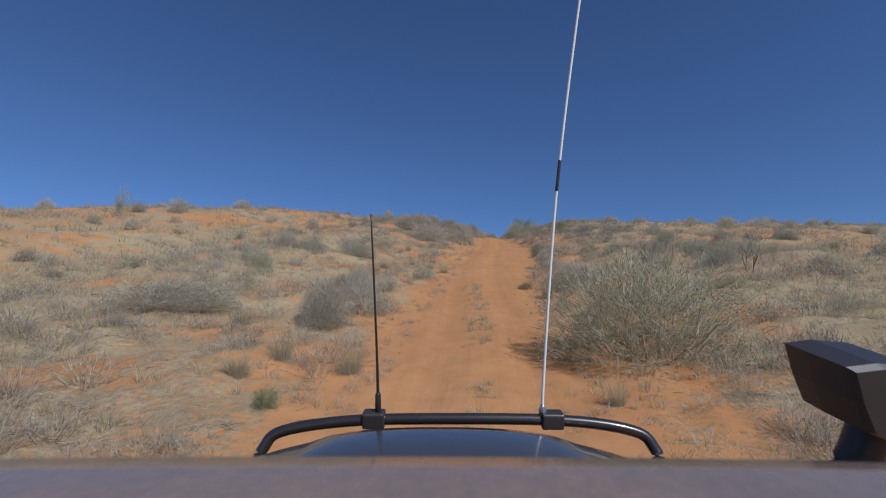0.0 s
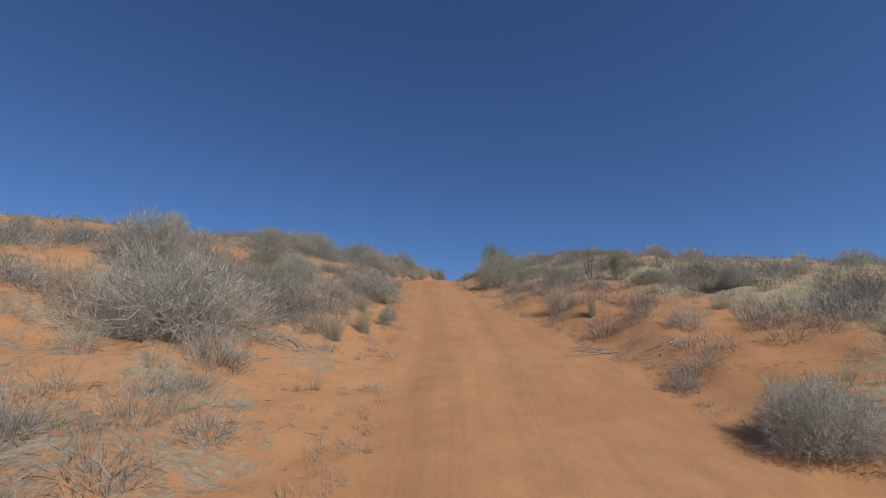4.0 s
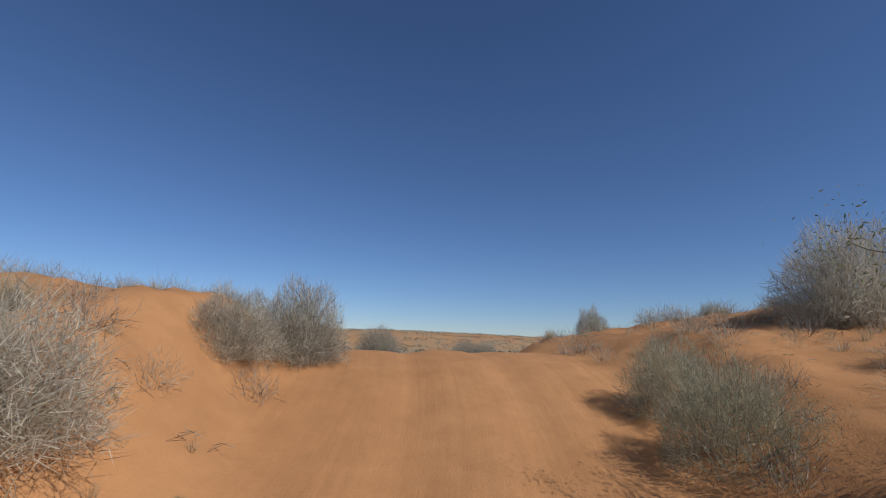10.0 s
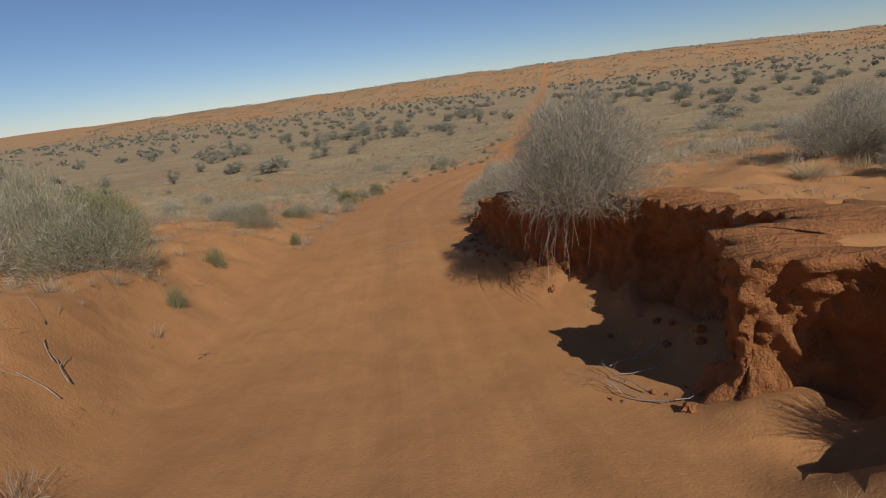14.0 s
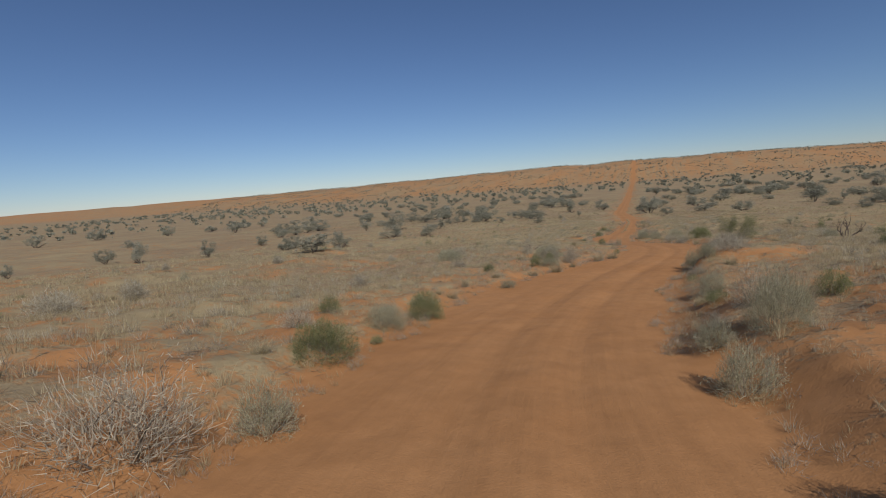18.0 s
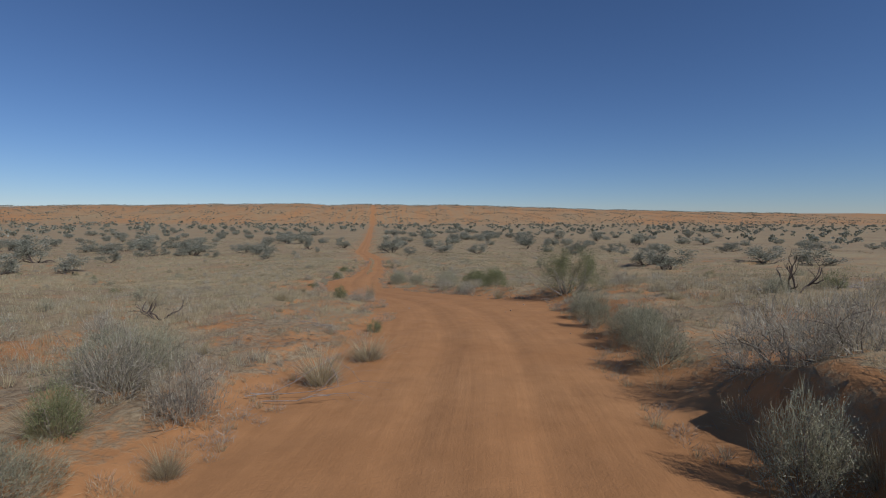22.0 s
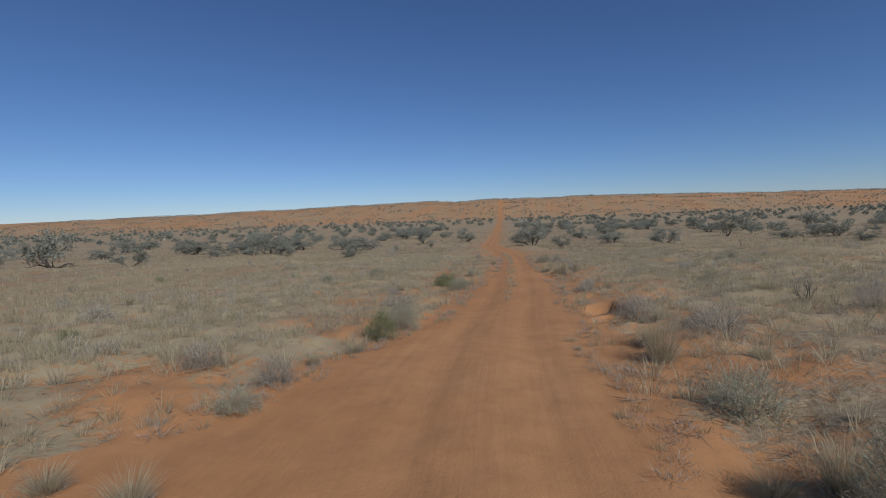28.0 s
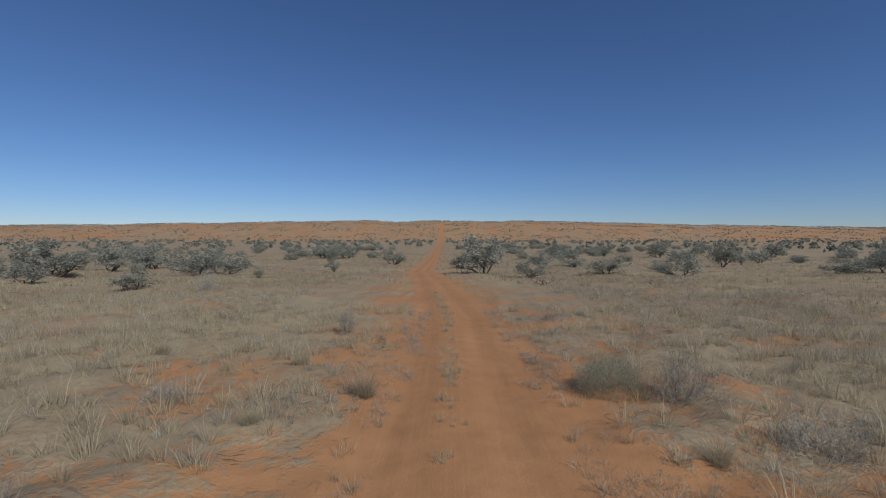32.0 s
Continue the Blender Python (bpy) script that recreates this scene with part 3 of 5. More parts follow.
def twig_bush(seed, fine=1.0):
    """A half-dead tangle of grey twigs with tufts of dry blades."""
    g = np.random.default_rng(seed)
    wood, tips = Soup(), []
    for _ in range(int(16 * fine)):
        a, lean = g.uniform(0, 2 * np.pi), g.uniform(0.3, 1.6)
        branch(wood, tips, g, (0.1 * math.cos(a), 0.1 * math.sin(a), -0.05), (lean * math.cos(a), lean * math.sin(a), 0.8), 0.42 * g.uniform(0.7, 1.25), 0.010, 2, (2, 4), 0.32, 0.1, 0.7, 3)
    c = np.array([p for p, _ in tips])
    top = Soup()
    top.add(*leaves(g, c, 3, 0.05, 0.045, 0.13))
    V, F = dome(g, int(1500 * fine), 0.62, 0.66, 0.13 / fine ** 0.5, 0.0065 / fine, 0.25)
    top.add(V, F)
    return [("branchwork", wood.mesh("branchwork"), TWIG), ("dry_foliage", top.mesh("dry_foliage"), CANE)]


def dead_bush(seed):
    """A bare dead shrub, dark and forked."""
    g = np.random.default_rng(seed)
    wood, tips = Soup(), []
    for _ in range(5):
        a = g.uniform(0, 2 * np.pi)
        branch(wood, tips, g, (0.05 * math.cos(a), 0.05 * math.sin(a), -0.06), (0.7 * math.cos(a), 0.7 * math.sin(a), 0.9), 0.48, 0.026, 3, (1, 3), 0.3, 0.2, 0.66)
    return [("branchwork", wood.mesh("branchwork"), BARK)]


def shrub_tree(seed):
    """A tall open shrub with upright bare limbs and olive leaves."""
    g = np.random.default_rng(seed)
    wood, tips = Soup(), []
    for _ in range(19):
        a, lean = g.uniform(0, 2 * np.pi), g.uniform(0.15, 1.0)
        branch(wood, tips, g, (0.05 * math.cos(a), 0.05 * math.sin(a), -0.08), (lean * math.cos(a), lean * math.sin(a), 0.9), 0.5 * g.uniform(0.7, 1.1), 0.010, 3, (2, 3), 0.2, 0.28, 0.62)
    c = np.array([p for p, _ in tips])
    low = c[c[:, 2] < 0.72]
    top = Soup()
    top.add(*leaves(g, low, 22, 0.045, 0.012, 0.3))
    top.add(*leaves(g, c[c[:, 2] < 0.84], 12, 0.022, 0.013, 0.14))
    return [("branchwork", wood.mesh("branchwork"), TWIG), ("foliage", top.mesh("foliage"), GREEN)]


def acacia_tree(seed, far=False):
    """A small grey-green desert tree with a crooked trunk and a clumped crown, 1 m high."""
    g = np.random.default_rng(seed)
    wood, tips = Soup(), []
    for k in range(g.integers(3, 6)):
        a = g.uniform(0, 2 * np.pi)
        branch(wood, tips, g, (0.03 * math.cos(a), 0.03 * math.sin(a), -0.04), (0.8 * math.cos(a), 0.8 * math.sin(a), 0.75), 0.40, 0.026, 2 if far else 3, (2, 3), 0.22, 0.16, 0.7, 5)
    c = np.array([p for p, _ in tips])
    c = c[c[:, 2] > 0.25]
    c = c[g.permutation(len(c))[:70]]
    clump = g.normal(0, 1, (16, 3))
    clump = clump / np.linalg.norm(clump, axis=1)[:, None] * g.uniform(0.4, 1.0, (16, 1)) ** 0.5 * (0.5, 0.5, 0.36) + (0, 0, 0.58)
    c = np.concatenate([c, np.repeat(clump, 7, 0) + g.normal(0, 0.075, (112, 3))])
    top = Soup()
    top.add(*leaves(g, c, 7 if far else 13, 0.075 if far else 0.055, 0.09 if far else 0.062, 0.5 if far else 0.4))
    return [("trunk", wood.mesh("trunk"), BARK), ("crown", top.mesh("crown"), ACACIA)]


def hanging_bush(seed):
    """A cane bush at the edge of the washed-out bank, with dead strands hanging over it."""
    g = np.random.default_rng(seed)
    pieces = cane_bush(seed, 2.2)
    down = Soup()
    for spray in range(9):
        a0 = math.pi * 1.22 + g.normal(0, 0.5)
        root = np.array([0.26 * math.cos(a0), 0.26 * math.sin(a0), 0.16 + g.uniform(-0.1, 0.12)])
        for _ in range(g.integers(4, 11)):
            a = a0 + g.normal(0, 0.35)
            way = np.array([math.cos(a) * g.uniform(0.3, 0.8), math.sin(a) * g.uniform(0.3, 0.8), g.uniform(-0.3, 0.2)])
            pts, reach = [root + g.normal(0, 0.03, 3)], g.uniform(0.06, 0.17)
            for k in range(7):
                pts.append(pts[-1] + way * reach + g.normal(0, 0.02, 3))
                way = way * 0.86 + np.array([0, 0, -0.2]) + g.normal(0, 0.09, 3)
            tube(down, pts, np.linspace(0.0055, 0.0018, 8), 3)
    return pieces + [("hanging_growth", down.mesh("hanging_growth"), TWIG)]


def proto(pieces):
    """Sizes of a plant's meshes, so that it can be set to a true height and width."""
    hi, wide = 0.0, 0.0
    for _, me, mat in pieces:
        me.materials.append(mat)
        co = np.empty(len(me.vertices) * 3, np.float32)
        me.vertices.foreach_get("co", co)
        co = co.reshape(-1, 3)
        hi = max(hi, float(np.percentile(co[:, 2], 98.5)))
        wide = max(wide, 2 * float(np.percentile(np.hypot(co[:, 0], co[:, 1]), 93)))
    return pieces, hi, wide


KINDS = {
    "cane": ([proto(cane_bush(s)) for s in (11, 12, 13, 14)], "cane_grass_bush", "grey dry cane grass bush, dense dome on red sand", "bush"),
    "straw": ([proto(straw_bush(s)) for s in (21, 22, 23)], "grass_tussock", "pale dry grass tussock standing in red sand", "grass"),
    "leafy": ([proto(leafy_bush(s, GREYLEAF, 7, 0.030)) for s in (31, 32, 33)], "saltbush", "grey-green leafy desert shrub, rounded, on red sand", "shrub"),
    "green": ([proto(leafy_bush(s, GREEN, 7, 0.034)) for s in (41, 42, 43)], "green_shrub", "olive green leafy shrub beside the sandy track", "shrub"),
    "twiggy": ([proto(twig_bush(s)) for s in (51, 52, 53)], "twiggy_shrub", "half-dead grey shrub of tangled dry twigs", "shrub"),
    "dead": ([proto(dead_bush(s)) for s in (61, 62)], "dead_shrub", "bare dead shrub with dark forked branches", "dead shrub"),
    "shrubtree": ([proto(shrub_tree(s)) for s in (71, 72)], "tall_shrub", "tall open olive shrub with bare upright limbs", "shrub"),
    "hanging": ([proto(hanging_bush(15))], "overhanging_bush", "grey cane bush with dead strands hanging over the eroded bank", "bush"),
    "cane_large": ([proto(cane_bush(s, 1.35)) for s in (16, 17, 18)],) + ("cane_grass_bush", "grey dry cane grass bush, dense dome on red sand", "bush"),
    "leafy_large": ([proto(leafy_bush(s, GREYLEAF, 14, 0.016, 2.1)) for s in (34, 35)],) + ("saltbush", "grey-green leafy desert shrub, rounded, on red sand", "shrub"),
    "green_large": ([proto(leafy_bush(s, GREEN, 14, 0.02, 2.0)) for s in (44, 45)],) + ("green_shrub", "olive green leafy shrub beside the sandy track", "shrub"),
    "cane_far": ([proto(cane_bush(s, 0.35)) for s in (111, 112, 113)],) + ("cane_grass_bush", "grey dry cane grass bush, dense dome on red sand", "bush"),
    "leafy_far": ([proto(leafy_bush(s, GREYLEAF, 4, 0.045, 0.4)) for s in (131, 132)],) + ("saltbush", "grey-green leafy desert shrub, rounded, on red sand", "shrub"),
    "green_far": ([proto(leafy_bush(s, GREEN, 4, 0.05, 0.4)) for s in (141, 142)],) + ("green_shrub", "olive green leafy shrub beside the sandy track", "shrub"),
    "twiggy_far": ([proto(twig_bush(s, 0.4)) for s in (151, 152)],) + ("twiggy_shrub", "half-dead grey shrub of tangled dry twigs", "shrub"),
    "acacia_far": ([proto(acacia_tree(s, True)) for s in (181, 182, 183, 184)],) + ("acacia_tree", "small dark grey-green acacia tree on the grassy plain", "tree"),
    "acacia": ([proto(acacia_tree(s)) for s in (81, 82, 83, 84, 85)], "acacia_tree", "small dark grey-green acacia tree on the grassy plain", "tree"),
}
GROUPS = {"cane": "bushes on the dune", "straw": "grass tussocks", "leafy": "grey-green shrubs", "green": "green shrubs", "twiggy": "twiggy shrubs", "dead": "dead shrubs", "shrubtree": "tall shrubs", "hanging": "bushes on the bank", "acacia": "trees on the plain"}
SIZES = ((0.0, "small "), (0.75, ""), (1.45, "large "))


def plant(kind, x, y, high, wide):
    """One plant, rooted in the ground."""
    off = abs(float(across(x, y)))
    form = kind + ("_far" if (off > 11 and kind != "acacia") or y > 290 else "_large" if wide > 0.95 else "")
    forms, name, label, category = KINDS[form if form in KINDS else kind]
    pieces, h0, w0 = forms[rng.integers(len(forms))]
    ob = new(name)
    word = [w for lim, w in SIZES if high >= lim][-1] if kind != "acacia" else ""
    first = label if not word else word + label
    tagged(ob, first, category, GROUPS[kind])
    # rooted at the lowest ground under it, so that it does not float on a slope
    z = float(land(np.array([x, x + 0.15 * wide, x - 0.15 * wide, x, x]), np.array([y, y, y, y + 0.15 * wide, y - 0.15 * wide])).min())
    if kind == "hanging":  # it grows on top of the bank
        z = float(land(np.array([x + 2.0]), np.array([y]))[0]) - 0.15
    for nm, me, mat in pieces:
        part(nm, me, mat, ob)
    sx = wide / w0
    sz = high / h0
    ob.matrix_basis = Matrix.Translation((x, y, z)) @ Matrix.Rotation(0.0 if kind == "hanging" else rng.uniform(0, 6.28), 4, "Z") @ Matrix.Diagonal((sx * rng.uniform(0.9, 1.1), sx * rng.uniform(0.9, 1.1), sz, 1))
    return ob


def acacia(x, y, high, wide):
    return plant("acacia", x, y, high * 0.86, wide * 0.90)


plant("hanging", 16.6, 89.5, 1.5, 2.1)
plant("straw", 11.1, 182.3, 0.83, 0.53)
plant("straw", 11.2, 181.7, 0.95, 0.42)
plant("straw", 11.9, 182.4, 0.85, 0.42)
plant("straw", 10.9, 183.2, 0.55, 0.41)
plant("twiggy", 12.1, 185.0, 0.55, 0.73)
plant("leafy", 6.1, 182.1, 0.44, 0.39)
plant("straw", 12.2, 183.6, 0.67, 0.45)
plant("twiggy", 7.0, 124.9, 0.90, 0.96)
plant("straw", 8.4, 126.5, 0.63, 0.99)
plant("twiggy", 8.6, 139.0, 0.54, 1.25)
plant("twiggy", 13.0, 109.3, 0.82, 1.30)
plant("straw", 13.0, 13.4, 0.43, 0.43)
plant("twiggy", 8.5, 19.6, 0.68, 0.85)
plant("twiggy", 14.1, 21.2, 0.53, 1.06)
plant("green", 6.5, 20.9, 0.22, 0.37)
plant("straw", 9.2, 21.3, 0.47, 0.62)
plant("straw", 7.3, 8.1, 0.48, 0.57)
plant("straw", 8.6, 7.8, 0.55, 0.64)
plant("cane", 3.5, 11.1, 0.75, 2.61)
plant("straw", 12.4, 6.4, 0.43, 0.36)
plant("green", 8.0, 6.0, 0.28, 0.35)
plant("twiggy", 14.3, 121.6, 0.70, 1.60)
plant("twiggy", 14.6, 123.4, 0.75, 1.30)
plant("leafy", 13.3, 120.9, 0.60, 0.80)
plant("straw", 19.0, 84.4, 0.60, 0.75)
plant("leafy", 13.5, 8.6, 1.73, 3.25)
plant("cane", 7.2, 10.6, 0.98, 1.25)
plant("twiggy", 7.8, 12.1, 1.02, 1.55)
plant("cane", 7.1, 14.1, 0.94, 1.16)
plant("straw", 13.5, 15.0, 0.50, 0.67)
plant("straw", 12.9, 15.2, 0.72, 0.61)
plant("twiggy", 7.7, 15.6, 0.63, 0.89)
plant("green", 6.1, 15.9, 0.46, 0.68)
plant("dead", 19.8, 16.4, 1.54, 1.23)
plant("cane", 14.0, 16.6, 0.83, 1.66)
plant("cane", -6.6, 16.9, 0.58, 1.05)
plant("green", 12.4, 17.0, 0.25, 0.50)
plant("cane", 18.3, 21.8, 0.36, 1.17)
plant("twiggy", 13.9, 22.5, 0.96, 1.14)
plant("straw", 8.4, 23.1, 0.48, 0.54)
plant("straw", 7.5, 23.3, 0.33, 0.52)
plant("cane", 2.2, 23.5, 0.51, 1.52)
plant("cane", 4.6, 24.0, 0.72, 1.76)
plant("leafy", 17.9, 25.1, 0.49, 1.09)
plant("twiggy", 3.6, 25.8, 0.62, 1.59)
plant("cane", 14.5, 26.3, 0.59, 0.88)
plant("leafy", 17.0, 26.7, 0.47, 1.16)
plant("twiggy", 7.9, 27.9, 0.55, 1.65)
plant("leafy", -12.0, 28.1, 1.88, 1.04)
plant("green", 14.3, 28.3, 0.59, 0.71)
plant("leafy", 4.9, 28.4, 0.45, 1.16)
plant("cane", 15.2, 33.4, 0.70, 1.22)
plant("twiggy", 15.0, 35.5, 0.38, 0.64)
plant("twiggy", 8.1, 35.6, 0.60, 1.08)
plant("cane", 6.9, 36.7, 1.45, 2.90)
plant("straw", 9.4, 37.9, 0.55, 0.55)
plant("twiggy", 16.6, 37.9, 0.62, 0.79)
plant("twiggy", 6.7, 38.3, 0.52, 1.03)
plant("straw", 9.8, 39.6, 0.86, 0.51)
plant("twiggy", 7.9, 39.7, 0.94, 2.20)
plant("cane", 4.6, 39.8, 1.31, 1.83)
plant("straw", 15.7, 40.7, 0.90, 0.32)
plant("leafy", 10.2, 41.1, 0.40, 0.42)
plant("leafy", 5.8, 41.2, 0.47, 0.71)
plant("twiggy", 15.4, 42.2, 0.95, 0.95)
plant("leafy", 10.3, 41.8, 0.50, 0.40)
plant("straw", 9.5, 41.9, 0.53, 0.45)
plant("leafy", 7.0, 42.3, 0.72, 1.36)
plant("twiggy", 6.2, 42.3, 0.58, 0.96)
plant("twiggy", 8.4, 43.0, 0.55, 1.27)
plant("leafy", 19.0, 43.9, 0.50, 1.12)
plant("cane", 7.0, 44.3, 0.88, 1.44)
plant("shrubtree", 19.0, 46.2, 1.25, 1.30)
plant("leafy", 21.7, 45.1, 0.34, 0.92)
plant("leafy", 5.7, 45.3, 0.64, 1.53)
plant("cane", 9.4, 45.6, 1.06, 2.24)
plant("twiggy", 15.4, 46.3, 0.46, 0.69)
plant("leafy", 17.1, 47.6, 0.59, 1.33)
plant("straw", 15.2, 47.7, 0.69, 0.76)
plant("dead", 21.9, 48.5, 0.76, 0.55)
plant("straw", 9.3, 48.6, 0.56, 0.53)
plant("dead", 18.1, 46.7, 1.63, 0.95)
plant("cane", 4.6, 48.9, 1.02, 1.87)
plant("leafy", 16.2, 49.3, 0.63, 1.16)
plant("leafy", 15.0, 50.0, 1.63, 2.44)
plant("twiggy", 8.9, 51.0, 0.61, 1.22)
plant("straw", 10.2, 51.3, 0.50, 0.60)
plant("dead", 21.4, 52.2, 0.68, 0.45)
plant("cane", 4.8, 52.4, 0.82, 2.26)
plant("twiggy", 8.5, 52.6, 0.55, 0.88)
plant("twiggy", 7.0, 53.8, 0.38, 0.69)
plant("cane", 5.7, 53.9, 1.30, 2.17)
plant("green", 9.2, 54.0, 0.37, 0.56)
plant("cane", 7.4, 54.8, 0.48, 1.20)
plant("cane", 4.1, 55.6, 0.87, 2.25)
plant("twiggy", 15.3, 55.8, 0.64, 0.96)
plant("leafy", 17.2, 55.9, 0.73, 1.09)
plant("cane", 8.5, 56.0, 0.94, 2.21)
plant("cane", 9.5, 56.8, 0.89, 1.33)
plant("shrubtree", 16.0, 57.8, 2.03, 1.85)
plant("leafy", 14.6, 58.5, 0.49, 1.30)
plant("twiggy", 18.4, 59.4, 1.04, 1.83)
plant("straw", 9.6, 60.0, 0.46, 0.46)
plant("cane", 7.3, 60.5, 1.24, 2.90)
plant("twiggy", 15.5, 61.0, 0.57, 1.01)
plant("cane", 3.6, 61.5, 1.17, 2.34)
plant("dead", 7.8, 61.7, 0.31, 1.01)
plant("green", 15.6, 61.8, 0.29, 0.57)
plant("cane", 10.0, 62.3, 0.85, 1.42)
plant("leafy", 18.0, 62.4, 0.92, 1.28)
plant("leafy", 15.0, 63.0, 0.53, 0.66)
plant("cane", 10.8, 63.1, 0.64, 1.06)
plant("cane", 7.8, 64.8, 0.53, 0.95)
plant("cane", 9.3, 64.8, 1.00, 1.50)
plant("twiggy", 18.8, 65.0, 0.71, 1.42)
plant("cane", 21.3, 65.0, 0.41, 1.24)
plant("cane", 10.2, 66.4, 1.59, 1.92)
plant("green", 13.3, 66.5, 0.19, 0.34)
plant("cane", 10.9, 67.9, 1.11, 2.42)
plant("twiggy", 17.0, 68.0, 1.20, 1.58)
plant("twiggy", 16.8, 68.8, 0.43, 0.65)
plant("shrubtree", 18.6, 68.9, 2.50, 3.20)
plant("green", 18.5, 68.5, 1.35, 2.50)
plant("twiggy", 17.5, 67.6, 1.05, 1.60)
plant("green", 14.2, 69.1, 0.21, 0.57)
plant("green", 16.2, 69.2, 0.42, 0.75)
plant("straw", 11.6, 70.3, 0.79, 0.97)
plant("cane", 10.6, 71.0, 0.73, 1.26)
plant("cane", 9.2, 71.3, 0.63, 1.26)
plant("green", 14.6, 71.3, 0.15, 0.40)
plant("cane", 7.9, 71.4, 1.24, 2.14)
plant("cane", 11.6, 72.0, 1.04, 1.73)
plant("twiggy", 21.2, 72.2, 0.74, 0.74)
plant("leafy", 18.2, 72.3, 1.05, 1.50)
plant("green", 12.9, 72.3, 0.13, 0.17)
plant("leafy", 18.6, 73.7, 1.00, 1.24)
plant("cane", 23.3, 74.5, 1.70, 2.46)
plant("cane", 12.7, 75.1, 0.87, 1.30)
plant("cane", 13.6, 76.1, 1.18, 1.43)
plant("cane", 13.8, 79.3, 0.68, 0.88)
plant("straw", 19.9, 79.7, 0.28, 0.31)
plant("cane", 21.9, 80.9, 1.03, 1.03)
plant("twiggy", 6.8, 86.9, 1.19, 1.91)
plant("straw", 25.1, 87.3, 0.40, 0.97)
plant("straw", 18.4, 87.6, 0.69, 0.80)
plant("green", 9.9, 87.8, 0.40, 0.30)
plant("leafy", 8.2, 87.9, 1.15, 2.30)
plant("leafy", 6.0, 88.7, 1.90, 2.30)
plant("straw", 18.0, 89.2, 0.32, 0.52)
plant("cane", 21.0, 89.3, 0.40, 0.79)
plant("straw", 19.9, 89.7, 0.29, 0.88)
plant("cane", 21.8, 90.0, 0.88, 1.21)
plant("green", 6.0, 90.2, 1.40, 1.92)
plant("green", 8.7, 90.3, 0.45, 0.39)
plant("cane", 21.3, 91.4, 1.02, 1.56)
plant("green", 8.4, 94.1, 0.38, 0.33)
plant("leafy", 6.6, 94.9, 0.82, 1.27)
plant("cane", 14.9, 96.2, 1.49, 2.76)
plant("cane", 4.4, 96.5, 0.62, 1.87)
plant("leafy", 13.7, 97.4, 0.58, 0.67)
plant("green", 6.0, 97.8, 0.29, 0.52)
plant("leafy", 5.8, 98.8, 0.50, 1.33)
plant("twiggy", 5.9, 100.6, 0.95, 1.70)
plant("cane", 16.4, 100.9, 1.58, 2.37)
plant("leafy", 12.7, 101.6, 0.67, 0.80)
plant("leafy", 6.6, 101.9, 0.60, 0.77)
plant("green", 5.2, 104.8, 0.67, 1.15)
plant("leafy", 12.0, 105.0, 0.66, 0.81)
plant("twiggy", 3.4, 106.3, 0.56, 0.80)
plant("green", 5.3, 106.6, 0.17, 0.33)
plant("leafy", 11.9, 107.0, 0.49, 0.73)
plant("leafy", 12.8, 107.0, 0.91, 1.10)
plant("leafy", 4.8, 107.9, 0.60, 1.05)
plant("twiggy", 12.0, 108.2, 0.43, 0.72)
plant("green", 2.7, 108.5, 0.45, 0.70)
plant("green", 5.0, 109.8, 0.79, 1.15)
plant("straw", 13.8, 109.8, 0.90, 0.90)
plant("green", 12.4, 110.8, 0.30, 0.59)
plant("green", 14.7, 110.9, 0.58, 0.75)
plant("leafy", 4.1, 111.4, 0.34, 0.92)
plant("leafy", 12.6, 113.2, 0.74, 0.74)
plant("twiggy", 19.3, 115.9, 1.20, 1.39)
plant("leafy", 5.7, 116.4, 0.32, 0.64)
plant("green", 12.5, 117.6, 0.22, 0.45)
plant("straw", 4.7, 118.0, 0.28, 0.55)
plant("twiggy", 12.7, 118.3, 0.42, 0.77)
plant("straw", 5.9, 120.1, 0.37, 0.73)
plant("green", 3.5, 120.9, 0.40, 0.65)
plant("straw", 6.8, 121.5, 0.50, 1.00)
plant("straw", 13.3, 122.1, 0.45, 0.54)
plant("leafy", 12.9, 122.4, 0.88, 0.71)
plant("leafy", 6.2, 123.0, 0.45, 1.15)
plant("green", 5.4, 123.3, 0.58, 0.61)
plant("straw", 7.3, 123.6, 0.33, 0.49)
plant("twiggy", 14.3, 124.0, 0.91, 1.56)
plant("green", 6.0, 124.2, 0.54, 0.50)
plant("leafy", -0.3, 124.8, 0.68, 1.69)
plant("twiggy", 5.8, 125.7, 0.95, 1.29)
plant("leafy", 14.0, 126.2, 0.68, 0.93)
plant("leafy", 5.5, 126.6, 0.73, 1.70)
plant("leafy", -1.2, 126.8, 0.58, 1.45)
plant("leafy", 14.7, 127.9, 0.69, 1.15)
plant("twiggy", -0.9, 128.1, 0.67, 1.24)
plant("straw", 9.1, 128.1, 0.50, 1.00)
plant("cane", 29.6, 128.9, 1.27, 2.90)
plant("leafy", 15.1, 128.9, 0.64, 1.15)
plant("leafy", 15.1, 130.8, 0.86, 0.74)
plant("twiggy", 8.1, 130.9, 0.26, 0.59)
plant("green", 9.2, 131.2, 0.29, 0.37)
plant("dead", 28.6, 131.2, 0.50, 1.80)
plant("dead", 21.5, 131.3, 1.35, 1.80)
plant("straw", 18.4, 132.3, 0.35, 0.70)
plant("leafy", 15.6, 132.4, 0.57, 1.15)
plant("dead", 3.0, 133.5, 0.70, 1.57)
plant("leafy", 16.1, 133.9, 0.69, 0.92)
plant("straw", 19.4, 135.0, 0.44, 0.87)
plant("cane", 38.2, 135.0, 1.05, 2.90)
plant("shrubtree", 17.1, 137.6, 2.00, 3.00)
plant("green", 7.6, 140.5, 0.58, 0.61)
